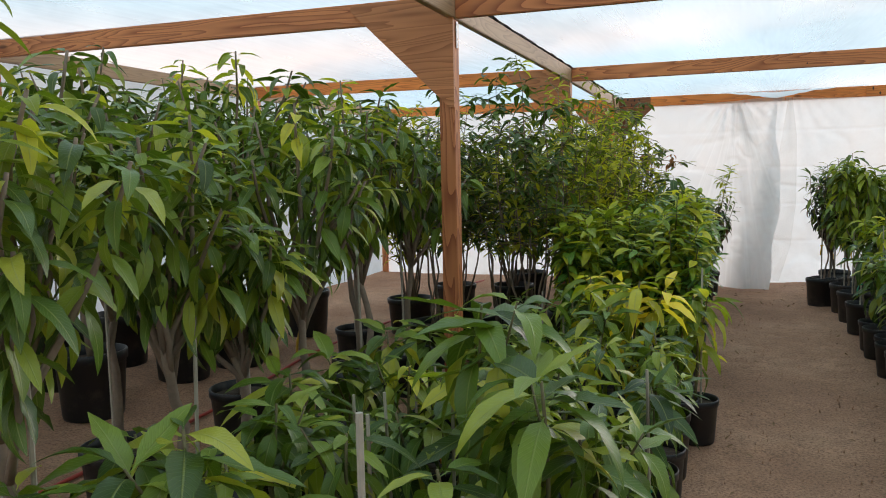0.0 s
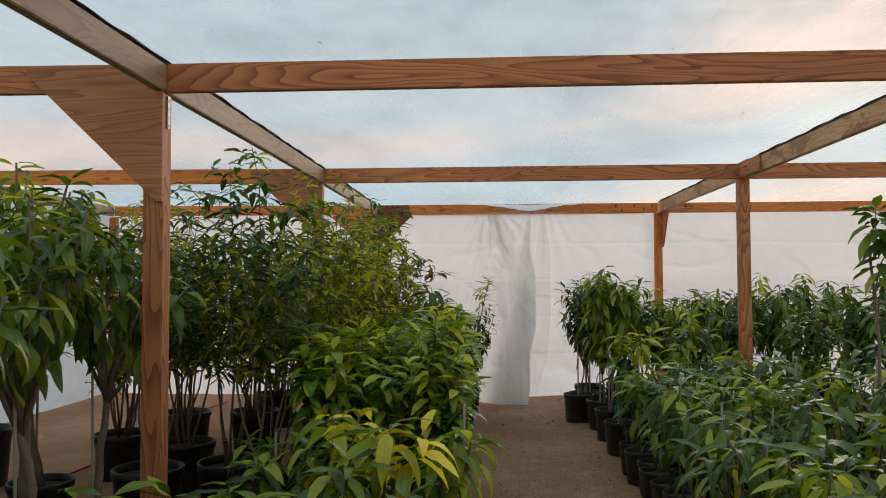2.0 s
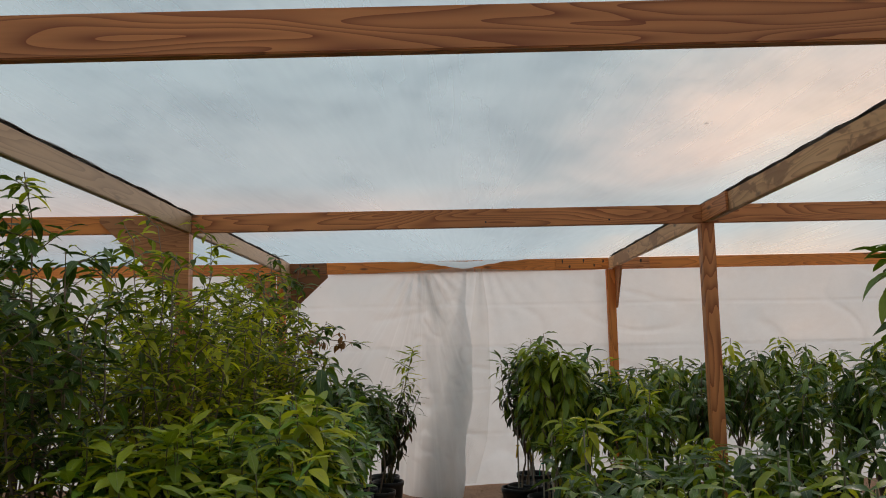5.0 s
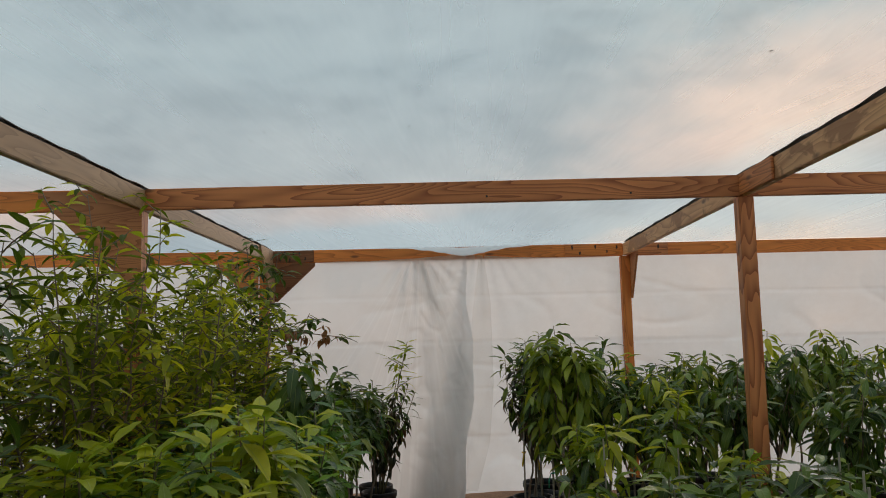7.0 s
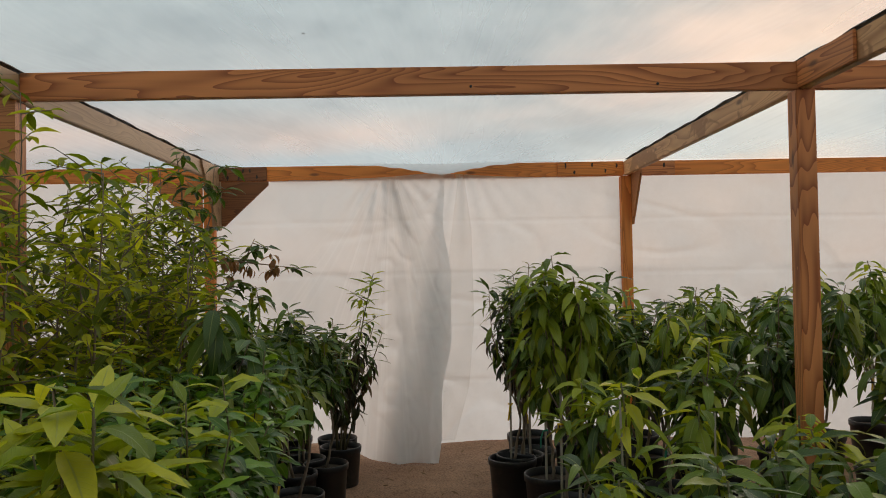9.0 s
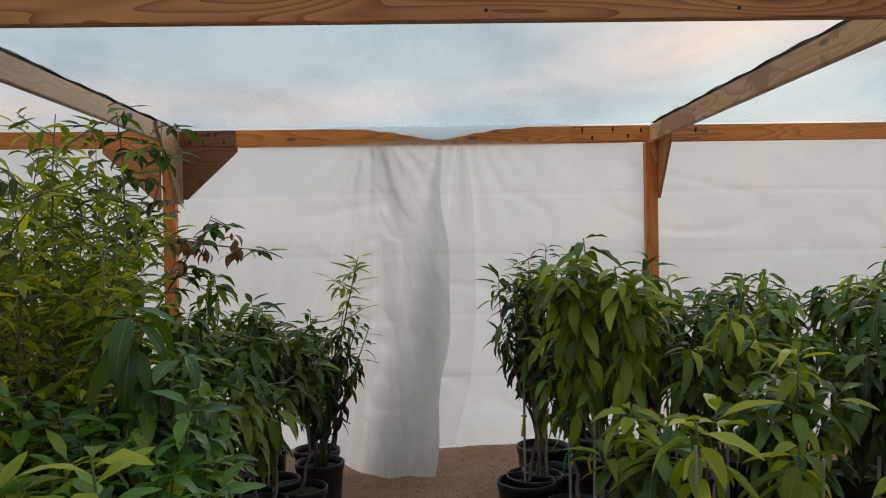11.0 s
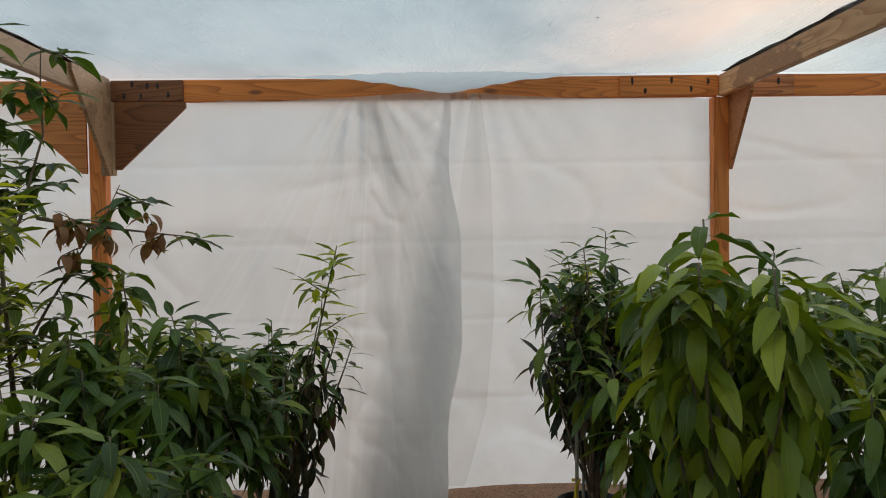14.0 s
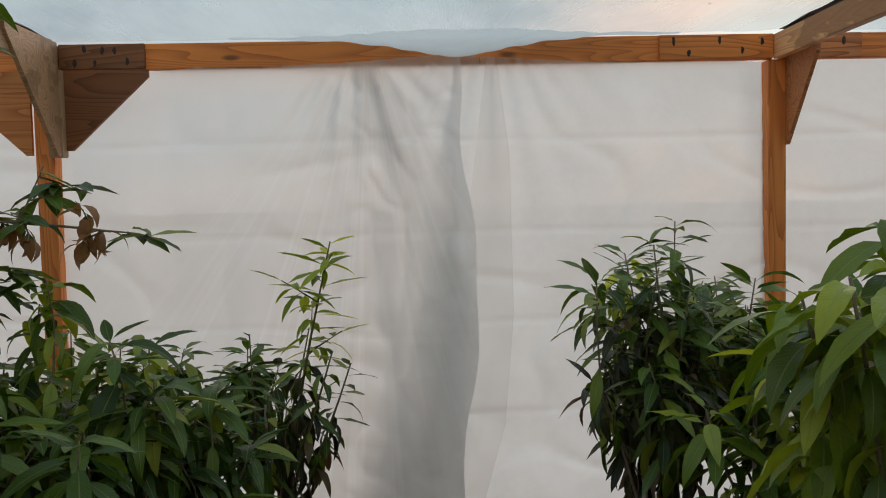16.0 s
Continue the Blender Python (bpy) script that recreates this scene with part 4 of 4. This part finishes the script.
# mango saplings near the end wall, left of the aisle
L_END = "bushy mango sapling with drooping leaves in a black pot"
for x, y, h in ((-0.90, 8.45, 1.12), (-1.22, 8.60, 1.2), (-0.90, 8.85, 1.17), (-1.25, 9.05, 1.24), (-0.84, 9.25, 1.22), (-1.25, 9.5, 1.32), (-0.95, 9.72, 1.36), (-0.78, 9.95, 1.2), (-0.95, 10.1, 1.3), (-0.80, 10.75, 1.15),
                (-1.35, 10.0, 1.26), (-1.6, 8.7, 1.1), (-1.6, 9.3, 1.15), (-1.27, 9.9, 1.50), (-1.12, 10.3, 1.24), (-1.5, 10.6, 1.25), (-1.15, 10.8, 1.15)):
    mango_tree(x, y, h, 0.17, L_END, 8.7 < y < 9.8 and x > -1.1, MANGO_MID if rng.random() < 0.7 else MANGO, (0.15, 0.28), 6, 0.58, rng.random() < 0.6, rng.choice([None, GREEN_TIE, YELLOW]), 0.85, 0, 0.9, 0.010, 30)


def willow(x, y):
    e = root_at("narrow_leaf_sapling", x, y, "thin mango sapling with narrow dark drooping leaves in a black pot", "potted plant", "")
    e.rotation_euler = (0, 0, 0)
    pot_parts(e, 0.15, 0.28)
    lines = [wander((0.02, 0, 0.23), (0.26, -0.05, 1.53), 8, 0.02)]
    for k in range(6):
        a = k * 1.05 + 0.3
        lines.append(wander((0.03 * math.cos(a), 0.03 * math.sin(a), 0.23), (0.10 + 0.22 * math.cos(a), 0.18 * math.sin(a), rng.uniform(0.98, 1.24)), 7, 0.03))
    stems = [tube(ln, [0.009 * (1 - 0.7 * i / (len(ln) - 1)) for i in range(len(ln))], 6) for ln in lines]
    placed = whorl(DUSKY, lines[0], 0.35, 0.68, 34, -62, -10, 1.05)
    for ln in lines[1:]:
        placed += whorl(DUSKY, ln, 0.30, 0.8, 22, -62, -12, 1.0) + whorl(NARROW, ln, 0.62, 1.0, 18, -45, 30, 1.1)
    placed += whorl(SLIM, lines[0], 0.66, 1.0, 24, -20, 35, 1.0)
    for k in range(4):
        p0 = along(lines[0], 0.7 + 0.07 * k)
        tw = wander(p0, p0 + Vector((0.12 * math.cos(k * 1.7), 0.12 * math.sin(k * 1.7), 0.08)), 3, 0.01)
        stems.append(tube(tw, [0.003, 0.003, 0.002, 0.002], 4, False))
        placed += whorl(SLIM, tw, 0.3, 1.0, 7, -20, 30, 0.95)
    put("stem", mesh_object("stem", *join(stems), TWIG, smooth=True), e)
    crown(e, placed, True)
    stake_parts(e, (0.0, 0.03), 0.95, 0.007, GREEN_TIE, 0.9)


willow(-0.74, 10.45)

# big mango trees across the second aisle, on the far left
L_BIG = "tall potted mango tree with drooping dark green leaves"
for x, y, h, sp in ((-2.30, 3.75, 1.85, 0.40), (-2.30, 2.85, 1.75, 0.40), (-2.50, 4.65, 1.95, 0.44), (-2.75, 5.2, 2.15, 0.45), (-2.12, 2.02, 1.74, 0.30), (-2.7, 2.45, 2.25, 0.45), (-3.0, 3.3, 2.0, 0.45), (-3.05, 4.3, 2.2, 0.45), (-2.5, 5.45, 2.0, 0.42), (-3.2, 6.1, 2.2, 0.45), (-2.35, 3.3, 1.5, 0.36)):
    mango_tree(x, y, h, sp, L_BIG, x > -2.4, MANGO_MID, (0.19, 0.30), 12, 0.5, True, YELLOW if abs(y - 3.68) < 0.1 else None, 1.05, 1, 1.15, 0.025, 25)
for x, y, h, sp in ((-4.2, 3.4, 2.2, 0.55), (-4.25, 4.4, 2.35, 0.55), (-4.3, 5.35, 2.4, 0.55), (-4.3, 6.3, 2.4, 0.55), (-4.25, 7.1, 2.3, 0.55), (-5.0, 6.2, 2.4, 0.5), (-5.0, 4.9, 2.35, 0.5), (-5.0, 3.3, 2.2, 0.5), (-4.15, 5.85, 2.1, 0.5), (-5.1, 4.1, 2.1, 0.5), (-4.6, 2.6, 2.0, 0.5), (-5.1, 5.6, 2.0, 0.5)):
    mango_tree(x, y, h, sp, L_BIG, False, MANGO, (0.22, 0.42), 12, 0.5, True, None, 1.1, 1 if rng.random() < 0.4 else 0, 1.2, 0.024, 12)

# right of the aisle
for j in range(15):
    for i, x in enumerate((0.66, 0.95, 1.25, 1.56, 1.90, 2.30)):
        y = 3.6 + j * 0.29 + (0.12 if i % 2 else 0.0)
        if y > 7.85 or (i > 3 and j % 2):
            continue
        near = i < 2 and y < 6.6
        h = 0.86 + 0.12 * rng.random() + 0.03 * i
        flush = rng.random() < 0.3
        seedling(x + rng.uniform(-0.03, 0.03), y + rng.uniform(-0.03, 0.03), h, L_LIME if flush else L_SEED, near, MANGO_MID if rng.random() < 0.75 else MANGO, flush,
                 stake=rng.random() < 0.35, tie=rng.choice([None, ORANGE, GREEN_TIE]))
for x, y in ((2.65, 5.6), (2.65, 6.2), (3.05, 5.9), (3.05, 6.5), (3.5, 6.3), (3.5, 7.0), (3.1, 7.1), (3.9, 7.6), (3.2, 7.8), (3.8, 8.3), (2.45, 7.3), (2.5, 5.1)):
    seedling(x, y, rng.uniform(0.9, 1.1), L_SEED, False, rng.choice([MANGO, MANGO_MID]), False, size=1.2, bare=0.15)
seedling(1.12, 8.05, 1.06, L_LIME, True, MANGO_LIME, True, (0.15, 0.28), True, GREEN_TIE, 1.1)
seedling(1.50, 7.95, 1.02, L_LIME, True, MANGO_LIME, True, (0.15, 0.28), False, None, 1.1)
seedling(0.76, 7.98, 1.16, L_LIME, True, MANGO_LIME, True, (0.15, 0.28), True, None, 1.15)
L_R = "leafy mango sapling with large drooping leaves in a black pot"
mango_tree(0.66, 8.95, 1.66, 0.27, "leafy mango sapling with large light green leaves in a pot", True, BROAD, (0.16, 0.30), 13, 0.45, True, YELLOW, 0.86, 0, 1.1, 0.012, 10)
mango_tree(0.66, 8.40, 1.05, 0.16, L_R, True, MANGO_MID, (0.15, 0.28), 5, 0.5, True, GREEN_TIE, 1.0, 1, 1.0, 0.010)
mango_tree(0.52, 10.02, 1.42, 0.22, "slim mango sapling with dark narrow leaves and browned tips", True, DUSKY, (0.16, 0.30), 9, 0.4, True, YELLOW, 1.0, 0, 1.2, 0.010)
mango_tree(0.62, 10.12, 1.62, 0.16, "slim mango sapling with narrow green leaves and thin shoots", True, NARROW, (0.16, 0.30), 9, 0.4, True, GREEN_TIE, 1.25, 0, 1.1, 0.010)
mango_tree(0.46, 9.92, 1.56, 0.14, "slim mango sapling with narrow green leaves and thin shoots", True, NARROW, (0.16, 0.30), 7, 0.4, True, YELLOW, 1.25, 0, 1.1, 0.010)
for x, y, h in ((0.66, 9.5, 1.28), (0.98, 9.6, 1.46), (0.98, 10.4, 1.48), (0.66, 10.65, 1.38), (1.05, 10.85, 1.36), (1.25, 8.5, 1.2), (1.3, 9.15, 1.35), (1.35, 10.0, 1.42), (1.45, 10.6, 1.34), (1.75, 8.75, 1.36), (1.7, 9.5, 1.36), (1.8, 10.3, 1.34), (2.15, 10.85, 1.3),
                (2.2, 8.2, 1.3), (2.15, 9.25, 1.42), (2.3, 10.0, 1.36), (2.75, 8.6, 1.4), (2.7, 9.5, 1.42), (2.8, 10.5, 1.36), (3.3, 9.0, 1.44), (3.3, 10.0, 1.42), (3.4, 10.9, 1.36), (2.75, 7.7, 1.36), (3.4, 8.1, 1.4), (4.0, 10.4, 1.4), (4.0, 9.3, 1.44), (2.75, 6.9, 1.3)):
    mango_tree(x, y, h + rng.uniform(-0.10, 0.06) + (0.14 if x > 1.72 else 0.03), rng.uniform(0.18, 0.28), L_R, False, MANGO_MID if rng.random() < 0.45 else MANGO, (0.17, 0.30), 8, 0.45, rng.random() < 0.6, rng.choice([None, GREEN_TIE, YELLOW]), 0.95, rng.choice([0, 0, 1, 2]), 1.2, 0.011, rng.choice([5, 25, 45]))
mango_tree(1.62, 5.75, 1.92, 0.12, "tall thin sapling topped with broad spreading leaves in a pot", True, BIG, (0.16, 0.30), 2, 0.85, True, None, 0.7, 0, 0.6, 0.011)

# ---- floor clutter ----
hose_line = [(-3.45, 3.2, 0.02), (-3.55, 4.2, 0.02), (-3.68, 6.0, 0.02), (-3.72, 7.1, 0.02), (-3.76, 8.6, 0.02), (-3.78, 10.0, 0.02), (-3.7, 11.2, 0.02)]
fine_line = []
for a, b in zip(hose_line, hose_line[1:]):
    for i in range(8):
        p = Vector(a).lerp(Vector(b), i / 8)
        fine_line.append((p.x + 0.05 * math.sin(p.y * 1.7), p.y, 0.018))
tagged(put("garden_hose", mesh_object("garden_hose", *tube(fine_line, [0.011] * len(fine_line), 8), HOSE, smooth=True)), "thin red rubber hose lying on the dirt", "hose")

litter = random.Random(3)
verts, faces = [], []
for i in range(24):
    x, y, r = litter.uniform(-1.8, 1.6), litter.uniform(2.0, 11.5), litter.uniform(0.003, 0.009)
    z, a, o = roof((x + 5.66) / 11.1, (y + 3.0) / 14.756)[2] + 0.004, litter.uniform(0, 6.28), len(verts)
    for k in range(5):
        q = a + k * 1.2566
        verts.append((x + r * math.cos(q) * litter.uniform(0.5, 1.6), y + r * math.sin(q) * litter.uniform(0.4, 1.0), z))
    verts.append((x, y, z + 0.003))
    faces += [(o + k, o + (k + 1) % 5, o + 5) for k in range(5)] + [tuple(range(o + 4, o - 1, -1))]
tagged(put("debris", mesh_object("debris", verts, faces, DRY)), "bits of dry leaf lying on the film roof", "debris", kind="stuff")

DRY_LEAF = Leaves(0.07, 0.022, DRY, [0.4, 0.9, -0.5], 5)
for i in range(150):
    x, y = litter.uniform(-0.5, 0.5), litter.uniform(1.5, 11.5) if i < 90 else litter.uniform(9.6, 11.7)
    if litter.random() < 0.5:
        x = litter.choice([-1, 1]) * litter.uniform(0.35, 0.52)
    ob = put("fallen_leaf", DRY_LEAF.meshes[i % 3], None, Matrix.Translation((x, y, 0.012)) @ Euler((litter.uniform(-0.2, 0.2), litter.uniform(-0.4, 0.4), litter.uniform(0, 6.28))).to_matrix().to_4x4() @ Matrix.Scale(litter.uniform(0.5, 1.1), 4))
    tagged(ob, "curled dry brown leaf lying on the dirt", "fallen leaf", "fallen leaves on the path")
verts, faces = [], []
for i in range(420):
    x, y, r = litter.uniform(-0.6, 0.6), litter.uniform(1.5, 11.6), litter.uniform(0.002, 0.007)
    o = len(verts)
    for dx, dy, dz in ((1, 0, 0), (0, 1, 0), (-1, 0, 0), (0, -1, 0), (0, 0, 0.8)):
        verts.append((x + dx * r * litter.uniform(0.7, 1.3), y + dy * r * litter.uniform(0.7, 1.3), -0.012 + (dz * r + 0.014 if dz else 0)))
    faces += [(o, o + 1, o + 4), (o + 1, o + 2, o + 4), (o + 2, o + 3, o + 4), (o + 3, o, o + 4)]
tagged(put("gravel", mesh_object("gravel", verts, faces, DIRT)), "small clods and pebbles scattered over the dirt", "gravel", kind="stuff")
